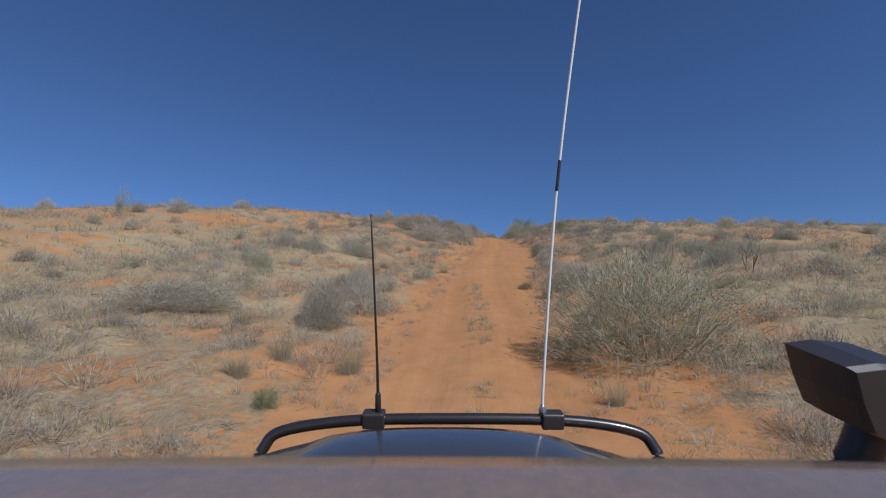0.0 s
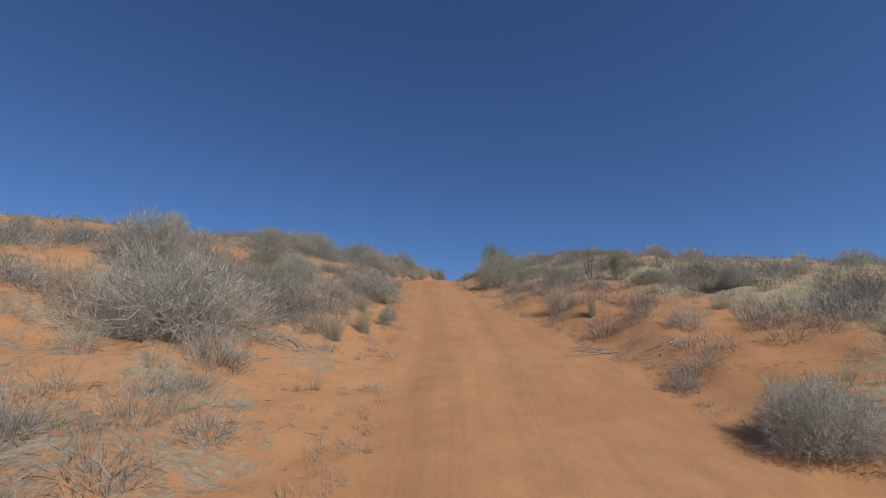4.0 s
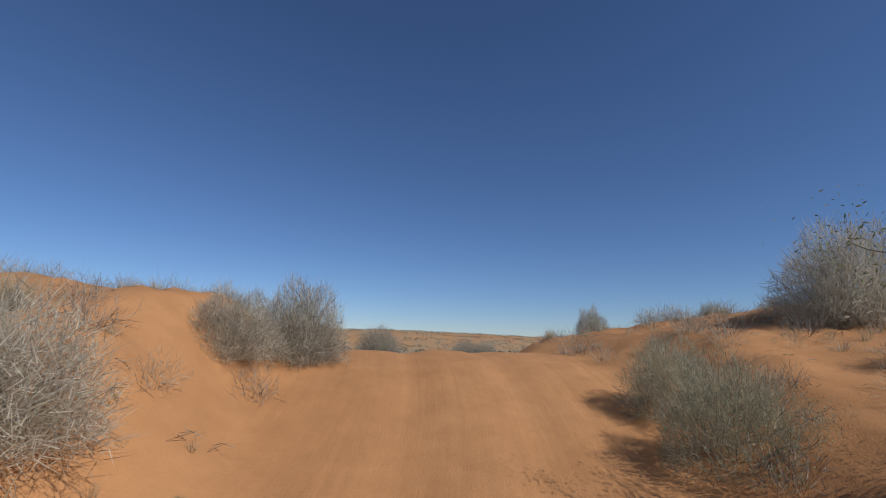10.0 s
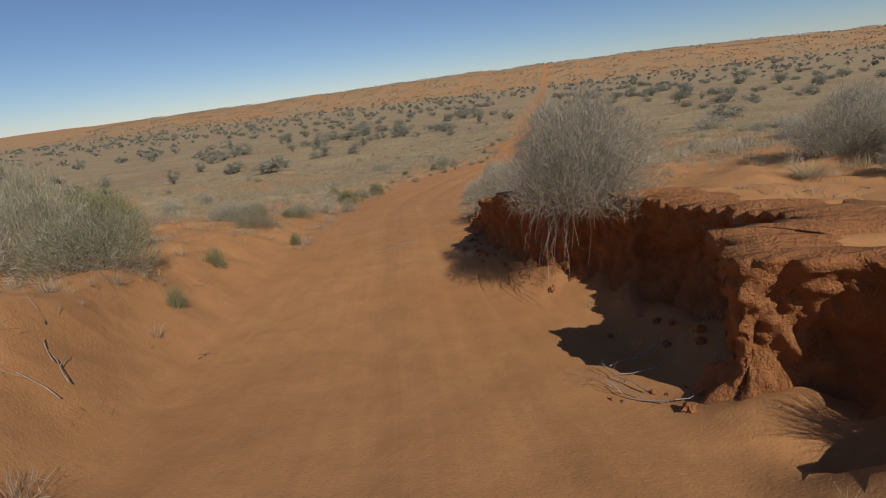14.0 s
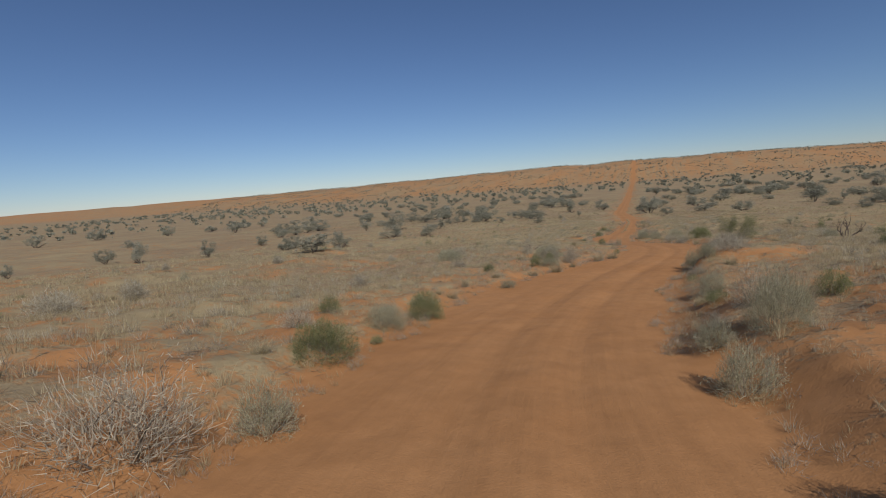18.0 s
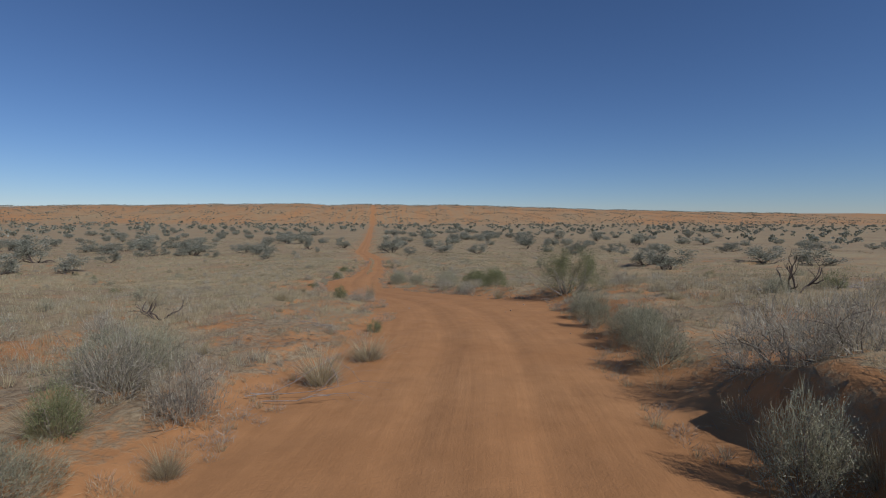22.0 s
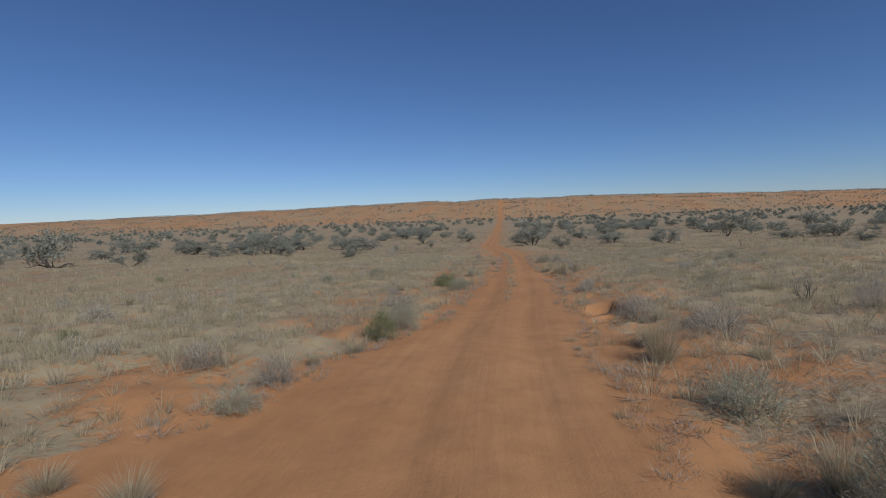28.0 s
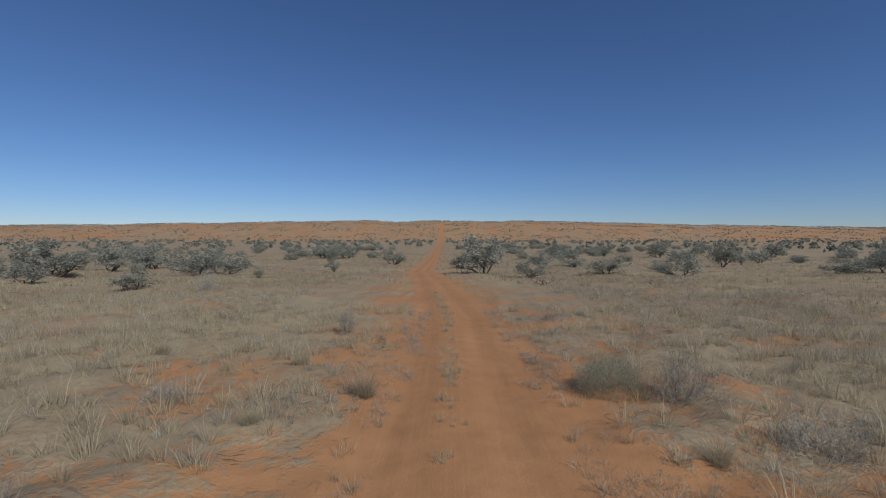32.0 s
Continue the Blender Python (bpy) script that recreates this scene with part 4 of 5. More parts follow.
plant("twiggy", 6.4, 140.7, 0.30, 0.53)
plant("straw", 8.8, 141.4, 0.25, 0.38)
plant("straw", 8.9, 142.0, 0.75, 0.61)
plant("twiggy", 14.0, 143.4, 0.72, 1.14)
plant("green", 15.6, 144.2, 0.95, 1.33)
plant("leafy", 14.1, 144.5, 0.51, 1.15)
plant("twiggy", 15.3, 146.6, 0.57, 0.79)
plant("twiggy", 13.3, 147.1, 0.79, 1.25)
plant("straw", 6.7, 147.3, 0.26, 0.52)
plant("twiggy", 5.9, 147.4, 0.80, 0.93)
plant("leafy", 13.8, 149.8, 0.95, 1.42)
plant("green", 16.0, 150.9, 0.95, 1.69)
plant("leafy", 12.2, 154.9, 0.82, 1.15)
plant("green", 4.5, 156.4, 0.35, 0.70)
plant("leafy", 11.0, 157.1, 0.99, 1.15)
plant("twiggy", 11.7, 157.8, 0.53, 0.90)
plant("twiggy", 4.3, 158.2, 0.30, 0.52)
plant("green", 3.8, 158.2, 0.18, 0.36)
plant("leafy", 10.9, 158.4, 0.88, 1.15)
plant("straw", 5.0, 158.7, 0.35, 0.52)
plant("straw", 4.0, 158.9, 0.25, 0.57)
plant("straw", 10.7, 159.3, 0.52, 0.52)
plant("straw", 10.2, 159.3, 0.26, 0.52)
plant("dead", 52.5, 159.9, 0.98, 1.80)
plant("green", 28.5, 160.0, 1.48, 0.95)
plant("leafy", 4.6, 160.9, 0.27, 0.66)
plant("leafy", 10.8, 161.0, 0.52, 0.83)
plant("twiggy", 4.6, 162.0, 0.51, 0.77)
plant("twiggy", 3.1, 162.5, 0.50, 0.90)
plant("straw", 4.7, 163.2, 0.32, 0.38)
plant("straw", 10.6, 163.4, 0.90, 0.82)
plant("straw", 5.1, 164.3, 0.25, 0.50)
plant("straw", 10.7, 164.3, 0.43, 0.65)
plant("twiggy", 12.1, 164.8, 0.71, 1.26)
plant("green", 5.3, 165.5, 0.65, 0.74)
plant("leafy", 5.5, 166.8, 0.59, 1.00)
plant("twiggy", 16.8, 167.9, 0.75, 0.75)
plant("twiggy", 11.5, 168.0, 0.72, 1.33)
plant("twiggy", -4.7, 168.5, 0.50, 1.10)
plant("dead", 16.2, 169.4, 0.83, 0.73)
plant("twiggy", 4.6, 170.2, 0.53, 1.18)
plant("twiggy", 3.6, 173.9, 0.35, 0.70)
plant("twiggy", 11.2, 174.3, 0.52, 0.72)
plant("straw", 12.1, 174.9, 0.53, 0.46)
plant("straw", 3.6, 174.9, 0.31, 0.70)
plant("straw", 5.4, 175.3, 0.29, 0.65)
plant("straw", 10.5, 176.5, 0.25, 0.50)
plant("leafy", 5.9, 176.9, 0.50, 1.15)
plant("leafy", 30.3, 177.6, 1.29, 1.70)
plant("green", 5.2, 177.9, 0.67, 1.15)
plant("straw", 6.2, 179.0, 0.45, 1.00)
plant("twiggy", 14.5, 180.4, 0.42, 0.83)
plant("straw", 10.5, 184.3, 0.57, 1.00)
plant("dead", 6.1, 186.5, 0.65, 1.11)
plant("straw", 11.2, 190.6, 0.26, 0.46)
plant("twiggy", 12.4, 190.8, 0.52, 1.20)
plant("straw", 5.9, 191.6, 0.22, 0.37)
plant("twiggy", 4.2, 192.7, 0.32, 0.83)
plant("twiggy", 11.9, 192.8, 0.72, 0.98)
plant("straw", 7.1, 193.1, 0.51, 0.60)
plant("leafy", 11.0, 193.4, 0.55, 1.11)
plant("straw", -0.2, 194.1, 0.50, 1.00)
plant("straw", 5.5, 195.1, 0.39, 0.55)
plant("twiggy", 5.6, 199.0, 0.75, 0.60)
plant("dead", 35.2, 214.5, 1.50, 0.86)
plant("twiggy", -6.4, 214.8, 1.13, 1.29)
plant("dead", 15.8, 221.8, 0.72, 1.80)
plant("dead", 24.4, 222.8, 0.60, 1.80)
plant("dead", 18.2, 238.5, 0.84, 1.80)
acacia(-47, 124, 1.5, 1.4)
acacia(-76, 131, 2.0, 4.1)
acacia(-105, 132, 2.6, 5.3)
acacia(-53, 137, 2.1, 2.9)
acacia(-21, 138, 2.3, 4.6)
acacia(-37, 139, 2.4, 2.1)
acacia(-49, 139, 3.2, 2.8)
acacia(-157, 156, 4.8, 5.8)
acacia(-30, 156, 2.8, 3.2)
acacia(-42, 158, 2.2, 2.7)
acacia(-58, 170, 2.2, 3.3)
acacia(-27, 181, 2.7, 4.1)
acacia(-36, 182, 3.2, 5.3)
acacia(-165, 186, 4.3, 6.5)
acacia(-48, 208, 5.5, 6.3)
acacia(-59, 210, 3.4, 3.4)
acacia(-13, 218, 2.1, 2.8)
acacia(-189, 219, 5.0, 7.5)
acacia(-25, 223, 1.9, 3.5)
acacia(-86, 225, 4.4, 7.0)
acacia(-33, 228, 1.6, 3.2)
acacia(-161, 229, 4.7, 5.9)
acacia(-10, 232, 1.3, 1.3)
acacia(17, 234, 2.1, 3.7)
acacia(-34, 236, 4.5, 7.5)
acacia(-45, 237, 2.0, 4.0)
acacia(-136, 238, 4.4, 6.7)
acacia(13, 245, 5.5, 7.5)
acacia(-24, 246, 3.0, 6.0)
acacia(68, 250, 3.8, 5.8)
acacia(-7, 251, 1.8, 2.2)
acacia(-43, 258, 3.4, 5.8)
acacia(12, 265, 3.3, 6.0)
acacia(-41, 266, 3.8, 7.5)
acacia(-73, 267, 4.1, 6.2)
acacia(-44, 268, 4.5, 7.5)
acacia(15, 270, 4.1, 5.5)
acacia(-126, 270, 5.0, 7.5)
acacia(59, 273, 5.5, 5.5)
acacia(-12, 273, 4.8, 3.9)
acacia(-61, 274, 3.0, 5.5)
acacia(-101, 277, 4.6, 6.9)
acacia(70, 285, 3.5, 2.5)
acacia(-3, 287, 4.4, 5.5)
acacia(-68, 293, 5.5, 6.4)
acacia(115, 301, 5.5, 6.8)
acacia(-30, 332, 4.7, 7.5)
acacia(-23, 335, 5.0, 7.5)
acacia(79, 344, 5.5, 7.3)
acacia(120, 348, 5.5, 7.3)
acacia(147, 350, 4.5, 7.5)
acacia(66, 358, 5.5, 7.3)
acacia(48, 360, 4.5, 7.5)
acacia(-36, 376, 4.7, 7.5)
acacia(-41, 377, 4.0, 7.5)
acacia(117, 390, 5.5, 7.3)
acacia(59, 391, 4.7, 7.5)
acacia(223, 394, 3.5, 7.5)
acacia(73, 398, 3.7, 7.5)
acacia(210, 403, 5.5, 6.6)
acacia(38, 411, 5.5, 7.2)
acacia(92, 412, 3.8, 7.5)
acacia(-83, 419, 4.7, 7.5)
acacia(-232, 431, 2.8, 7.5)
acacia(20, 438, 5.5, 5.5)
acacia(68, 440, 3.8, 7.5)
acacia(-150, 517, 5.5, 5.5)
acacia(162, 519, 5.0, 7.5)
acacia(86, 522, 5.0, 7.5)
acacia(-121, 569, 4.3, 7.5)

# ---- thinner growth between them ----
fill = np.random.default_rng(23)


def strewn(n, x_of, y_range, test):
    """n random places over the land that pass a test, as arrays x, y."""
    y = fill.uniform(*y_range, n)
    d = x_of(n)
    x = np.interp(y, ky, kx) + d
    keep = fill.uniform(0, 1, n) < test(x, y, np.abs(d))
    return x[keep], y[keep]


def beside(lo, hi, power=1.5):
    return lambda n: (lo + (hi - lo) * fill.uniform(0, 1, n) ** power) * np.where(fill.uniform(0, 1, n) < 0.5, -1, 1)


def clumpy(x, y, a):
    return np.clip(0.55 + 0.6 * waves(x, y, 8.0, 41) + 0.35 * waves(x, y, 2.6, 42), 0, 1)


# bushes of the dune and shrubs of its far foot
for kind, n, y0, y1, lo, hi, hs in (
    ("cane", 150, 14, 80, 8, 42, 0.85), ("twiggy", 290, 2, 84, 6, 38, 0.48), ("leafy", 150, -2, 80, 8, 45, 0.55), ("leafy", 100, 96, 190, 8, 45, 0.5),
    ("twiggy", 120, 92, 210, 7, 40, 0.45), ("green", 60, 92, 190, 9, 40, 0.5), ("straw", 120, -2, 80, 3.5, 18, 0.42), ("straw", 150, 95, 215, 3.0, 20, 0.38), ("cane", 50, 84, 130, 10, 40, 0.7)):
    for x, y in zip(*strewn(n, beside(lo, hi, 1.2), (y0, y1), clumpy)):
        h = hs * fill.uniform(0.6, 1.35)
        plant(kind, x, y, h, h * fill.uniform(1.1, 1.9))
# trees of the plain
for x, y in zip(*strewn(270, beside(14, 190, 1.1), (235, 520), lambda x, y, a: np.clip(0.55 + 0.8 * waves(x, y, 60, 43), 0, 1))):
    h = fill.uniform(1.9, 3.8)
    acacia(x, y, h, h * fill.uniform(1.5, 2.5))
for x, y in zip(*strewn(60, beside(26, 120, 1.0), (150, 260), lambda x, y, a: np.clip(0.35 + 0.8 * waves(x, y, 40, 44), 0, 1))):
    h = fill.uniform(1.6, 3.4)
    acacia(x, y, h, h * fill.uniform(1.4, 2.2))

# dark scrub far off and low scrub on the far dune, past counting
far_kinds = []
for s in (91, 92, 93):
    g = np.random.default_rng(s)
    c = g.normal(0, 1, (14, 3)) * (0.32, 0.32, 0.16) + (0, 0, 0.55)
    far_kinds.append(leaves(g, c, 3, 0.12, 0.42, 0.7))
scrub = Soup()
x, y = strewn(2600, beside(6, 900, 1.0), (480, 930), lambda x, y, a: np.clip(0.45 + 0.9 * waves(x, y, 90, 45), 0, 1))
scatter(scrub, fill, far_kinds, np.stack([x, y, land(x, y)], 1), fill.uniform(2.0, 4.2, len(x)))
# scrub of the far dune, thickened partly to mute its colour as haze would
x, y = strewn(26000, beside(3, 1100, 1.0), (930, 1260), lambda x, y, a: np.clip(0.35 + 0.9 * waves(x, y, 70, 46), 0, 1))
dune_kinds = []
for s in (94, 95, 96):
    g = np.random.default_rng(s)
    dune_kinds.append(leaves(g, g.normal(0, 1, (6, 3)) * (0.3, 0.3, 0.1) + (0, 0, 0.4), 1, 0.1, 0.8, 0.8))
scatter(scrub, fill, dune_kinds, np.stack([x, y, land(x, y)], 1), fill.uniform(0.7, 2.2, len(x)))
x, y = strewn(900, beside(180, 700, 1.0), (150, 520), lambda x, y, a: np.clip(0.45 + 0.9 * waves(x, y, 60, 47), 0, 1))
scatter(scrub, fill, far_kinds, np.stack([x, y, land(x, y)], 1), fill.uniform(1.8, 4.0, len(x)))
tagged(new("far_scrub", scrub.mesh("far_scrub", ACACIA)), "dark scrub scattered over the far plain and dune", "scrub", kind="stuff")

# dry grass
near_kinds = [blades(np.random.default_rng(s), 40, 0.25, 0.055, 0.42, 0.0040, 2, 0.35) for s in range(100, 106)] + [blades(np.random.default_rng(s), 30, 0.16, 0.09, 0.6, 0.0040, 2, 0.4) for s in range(106, 110)]
middle_kinds = [blades(np.random.default_rng(s), 24, 0.27, 0.10, 0.5, 0.0075, 1, 0.4) for s in range(130, 136)]
mid_kinds = [blades(np.random.default_rng(s), 14, 0.28, 0.14, 0.5, 0.018, 1, 0.4) for s in range(110, 116)]
far_tufts = [blades(np.random.default_rng(s), 7, 0.34, 0.30, 0.8, 0.075, 1, 0.5) for s in range(116, 121)]


def grassy(x, y, a):
    c = cover_of(x, y)
    return np.clip(c * c * 1.15 * np.clip(0.65 + 0.75 * waves(x, y, 3.5, 48), 0.05, 1), 0, 1)


def grass(name, kinds, n, lo, hi, y_range, s0, s1, material, label, power=1.0):
    x, y = strewn(n, beside(lo, hi, power), y_range, grassy)
    soup = Soup()
    scatter(soup, fill, kinds, np.stack([x, y, land(x, y)], 1), fill.uniform(s0, s1, len(x)))
    tagged(new(name, soup.mesh(name, material)), label, "grass", kind="stuff")


grass("grass_by_track", near_kinds, 17000, 1.0, 8.5, (-2, 205), 0.5, 1.6, STRAW, "dry pale grass tufts growing beside the track", 1.1)
grass("grey_grass_by_track", near_kinds, 7500, 1.0, 8.5, (-2, 205), 0.5, 1.5, CANE, "grey dead grass tufts growing beside the track", 1.1)
grass("grass_off_track", middle_kinds, 26000, 7, 17, (-2, 215), 0.6, 1.6, STRAW, "dry pale grass tufts some way off the track")
grass("grey_grass_off_track", middle_kinds, 14000, 7, 17, (-2, 215), 0.6, 1.6, CANE, "grey dead grass tufts some way off the track")
grass("grass_on_slopes", mid_kinds, 46000, 15, 60, (-2, 240), 0.7, 1.8, STRAW, "dry straw-coloured grass on slopes and plain")
grass("grass_beside_lower_track", middle_kinds, 20000, 7, 24, (95, 245), 0.7, 1.5, STRAW, "dry pale grass beside the lower track")
grass("grass_on_plain", far_tufts, 26000, 2, 130, (222, 420), 0.8, 1.6, STRAW, "dry straw-coloured grass far out on the plain")
grass("tall_grass_by_lower_track", near_kinds, 4200, 1.6, 10, (138, 206), 1.2, 2.4, STRAW, "taller pale grass tussocks beside the lower track")
# low half-dead scrub between the bushes
def low_scrub(name, n, lo, hi, y_range, tuft, thin, s0, s1, material, label, power=1.2):
    kinds = []
    for s in range(150, 156):
        g = np.random.default_rng(s)
        a, b = dome(g, tuft, 0.30, 0.30, 0.13, thin, 0.15), blades(g, tuft // 4, 0.34, 0.16, 0.8, thin * 0.9, 2, 0.4)
        kinds.append((np.concatenate([a[0], b[0]]), np.concatenate([a[1], b[1] + len(a[0])])))
    x, y = strewn(n, beside(lo, hi, power), y_range, lambda x, y, a: np.clip(np.minimum(cover_of(x, y) * 1.6, 1) * (0.5 + 0.9 * waves(x, y, 5.0, 51)), 0, 1))
    soup = Soup()
    scatter(soup, fill, kinds, np.stack([x, y, land(x, y)], 1), fill.uniform(s0, s1, len(x)))
    tagged(new(name, soup.mesh(name, material)), label, "scrub", kind="stuff")


low_scrub("low_twiggy_scrub", 2500, 2.3, 13, (-2, 84), 190, 0.005, 0.5, 1.5, TWIG, "low grey twiggy scrub on the banks of the track")
low_scrub("low_pale_scrub", 2300, 2.3, 13, (-2, 84), 170, 0.005, 0.5, 1.5, CANE, "low pale dry scrub on the banks of the track")
low_scrub("dead_scrub_on_banks", 1500, 2.9, 11, (36, 70), 190, 0.005, 0.7, 1.6, TWIG, "dead grey scrub crowding the steep banks")
low_scrub("low_scrub_on_dune", 9500, 9, 85, (-8, 100), 42, 0.014, 0.55, 1.5, TWIG, "low grey scrub over the slopes of the dune")
low_scrub("pale_scrub_on_dune", 9500, 9, 85, (-8, 100), 42, 0.014, 0.55, 1.6, CANE, "low pale scrub over the slopes of the dune")
low_scrub("low_green_scrub", 1500, 7, 48, (-2, 190), 50, 0.014, 0.5, 1.3, GREYLEAF, "low grey-green herbs scattered over sand and plain")
low_scrub("low_scrub_by_lower_track", 1700, 2.6, 12, (92, 200), 150, 0.004, 0.4, 1.1, STRAW, "low dry scrub beside the lower track")
low_scrub("dry_scrub_on_plain", 6000, 13, 55, (94, 260), 26, 0.015, 0.5, 1.4, STRAW, "low straw-coloured scrub over the grassy plain", 1.0)
low_scrub("low_grey_scrub_by_lower_track", 700, 2.8, 13, (92, 205), 150, 0.0045, 0.4, 1.2, TWIG, "low grey twiggy scrub beside the lower track")
# fallen twigs and stalks that lie about
litter_kinds = []
for s in range(140, 146):
    g = np.random.default_rng(s)
    a = g.uniform(0, 6.28, 5)
    c = np.stack([g.normal(0, 0.12, 5), g.normal(0, 0.12, 5), g.uniform(0.008, 0.03, 5)], 1)
    way = np.stack([np.cos(a), np.sin(a), g.normal(0, 0.12, 5)], 1) * g.uniform(0.05, 0.16, 5)[:, None]
    side = np.stack([-np.sin(a), np.cos(a), 0 * a], 1) * 0.0028
    V = np.stack([c - way - side, c - way + side, c + way, c + np.array([0, 0, 0.006])], 1).reshape(-1, 3)
    litter_kinds.append((V, (np.arange(5)[:, None, None] * 4 + np.array([(0, 1, 2), (0, 2, 3), (1, 3, 2)])[None]).reshape(-1, 3)))
x, y = strewn(24000, beside(1.2, 11, 1.2), (-2, 200), lambda x, y, a: np.clip(cover_of(x, y) * 1.2 * clumpy(x, y, a), 0, 1))
soup = Soup()
scatter(soup, fill, litter_kinds, np.stack([x, y, land(x, y)], 1), fill.uniform(0.4, 1.2, len(x)))
tagged(new("twig_litter", soup.mesh("twig_litter", TWIG)), "dead twigs and stalks strewn over the sand", "litter", kind="stuff")
# a thin line of grass between the wheel ruts
y = np.concatenate([fill.uniform(-2, 18, 420), fill.uniform(172, 215, 700)])
keep = np.abs(waves(y, y * 0, 4.0, 49)) > 0.25
y = y[keep]
x = np.interp(y, ky, kx) + fill.normal(0, 0.16, len(y))
soup = Soup()
scatter(soup, fill, near_kinds, np.stack([x, y, land(x, y)], 1), fill.uniform(0.4, 1.1, len(x)))
tagged(new("grass_between_ruts", soup.mesh("grass_between_ruts", STRAW)), "short dry grass between the wheel ruts", "grass", kind="stuff")

# tufts that fray the edge of the sand
for name, kinds, material, label in (("grass_on_verge", near_kinds, STRAW, "short dry grass along the edge of the track"), ("grey_scrub_on_verge", [(dome(np.random.default_rng(q), 60, 0.16, 0.17, 0.10, 0.005, 0.1)) for q in range(160, 165)], TWIG, "small grey dead tufts along the edge of the track")):
    y = np.concatenate([fill.uniform(4, 70, 700), fill.uniform(93, 205, 1700)])
    side = np.where(fill.uniform(0, 1, len(y)) < 0.45, -1, 1)
    off = np.where(side < 0, half_width(y, -1), half_width(y, 1)) + np.abs(fill.normal(0, 0.35, len(y))) - 0.12
    keep = waves(y, side * 5.0, 2.5, 53) > -0.35
    y, side, off = y[keep], side[keep], off[keep]
    x = np.interp(y, ky, kx) + side * off
    soup = Soup()
    scatter(soup, fill, kinds, np.stack([x, y, land(x, y)], 1), fill.uniform(0.4, 1.0, len(x)))
    tagged(new(name, soup.mesh(name, material)), label, "grass", kind="stuff")

# ---- the washed-out bank by the crest ----
def eroded_bank():
    """A crumbling clay face under a lip of sand, with slumped lumps at its foot."""
    slope = np.gradient(kx, ky)

    def at_edge(y, d):
        return np.interp(y, ky, kx) + d / np.cos(np.arctan(np.interp(y, ky, slope)))

    # the foot line, in even steps along its bends
    fine_y = np.arange(84.95, 95.4, 0.01)
    fine_x = at_edge(fine_y, bank_edge(fine_y) - 0.04)
    along = np.concatenate([[0], np.cumsum(np.hypot(np.diff(fine_x), np.diff(fine_y)))])
    steps = np.arange(0, along[-1], 0.035)
    ys, xs = np.interp(steps, along, fine_y), np.interp(steps, along, fine_x)
    wide = np.ones(9) / 9
    tx = np.convolve(np.pad(np.gradient(xs), 4, mode="edge"), wide, "valid")
    ty = np.convolve(np.pad(np.gradient(ys), 4, mode="edge"), wide, "valid")
    long = np.hypot(tx, ty)
    ox, oy = -ty / long, tx / long  # out of the bank, towards the track
    low = land(xs + 0.3 * ox, ys + 0.3 * oy) - 0.15
    high = land(at_edge(ys, set_back(ys) + 0.95), ys) - 0.02
    high = low + (high - low) * smooth((ys - 84.85) / 0.45)  # it dies out in the slope
    amount = smooth((ys - 84.8) / 0.8) * smooth((95.3 - ys) / 4.0)
    us = np.linspace(0, 1, 40)
    verts = []
    for x, y, nx_, ny_, lo, hi, full in zip(xs, ys, ox, oy, low, high, amount):
        for u in us:
            z = lo + (hi - lo) * u
            p = Vector((x, y, z))
            keep = 0.3 + 0.7 * math.sin(math.pi * min(u * 1.02, 1.0))
            out = -0.22 * math.sin(math.pi * min(u / 0.8, 1.0)) * full + 0.3 * (1 - u) ** 5
            out += (0.17 * noise.fractal(Vector((x * 0.9, y * 0.9, z * 0.6)), 0.8, 2.1, 4) + 0.10 * (1 - abs(noise.noise(Vector((x * 3.4, y * 3.4, z * 1.5))))) ** 3) * keep
            cells = noise.voronoi(Vector((x * 2.4, y * 2.4 + 0.3 * z, z * 1.7)))[0]
            out += 0.11 * (cells[1] - cells[0]) + 0.11 * smooth((u - 0.88) / 0.08) * full - 0.1
            out += 0.08 * noise.noise(p * 6.0) + 0.055 * noise.noise(p * 13.0) + 0.025 * noise.noise(p * 27.0)
            verts.append((x + out * nx_, y + out * ny_, z + 0.03 * noise.noise(p * 5.0)))
        for back, drop in ((0.35, -0.015), (0.8, 0.0), (1.1, 0.12)):
            verts.append((x + back * (0.7 - 0.3 * nx_), y - 0.3 * back * ny_, hi - drop + 0.04 * noise.noise(Vector((x * 2, y * 2, back * 3)))))
    n = len(us) + 3
    faces = [(i * n + j, i * n + j + 1, (i + 1) * n + j + 1, (i + 1) * n + j) for i in range(len(ys) - 1) for j in range(n - 1)]
    # the crust on top, back to the standing ground
    base, across_n = len(verts), 9
    ty_ = np.arange(84.5, 95.4, 0.06)
    near, far = bank_edge(ty_) + 0.16, set_back(ty_) + 1.05
    for k, y in enumerate(ty_):
        for v in np.linspace(0, 1, across_n):
            x = float(at_edge(y, near[k] + (far[k] - near[k]) * v))
            full = float(smooth((y - 84.9) / 0.7))
            top = full * float(land(at_edge(y, far[k]), y)) + (1 - full) * (float(land(x, y)) - 0.04)
            verts.append((x, y, top - 0.02 - 0.03 * (1 - v) + 0.02 * noise.noise(Vector((x * 3, y * 3, 0)))))
    faces += [(base + i * across_n + j, base + i * across_n + j + 1, base + (i + 1) * across_n + j + 1, base + (i + 1) * across_n + j) for i in range(len(ty_) - 1) for j in range(across_n - 1)]
    me = mesh_of("eroded_bank", verts, faces, CLAY, True)
    me.materials.append(SAND)
    me.polygons.foreach_set("material_index", [1 if f[0] >= base else 0 for f in faces])
    bank = new("eroded_bank", me)
    return tagged(bank, "crumbling red clay bank washed out beside the track", "bank", kind="structure")


eroded_bank()


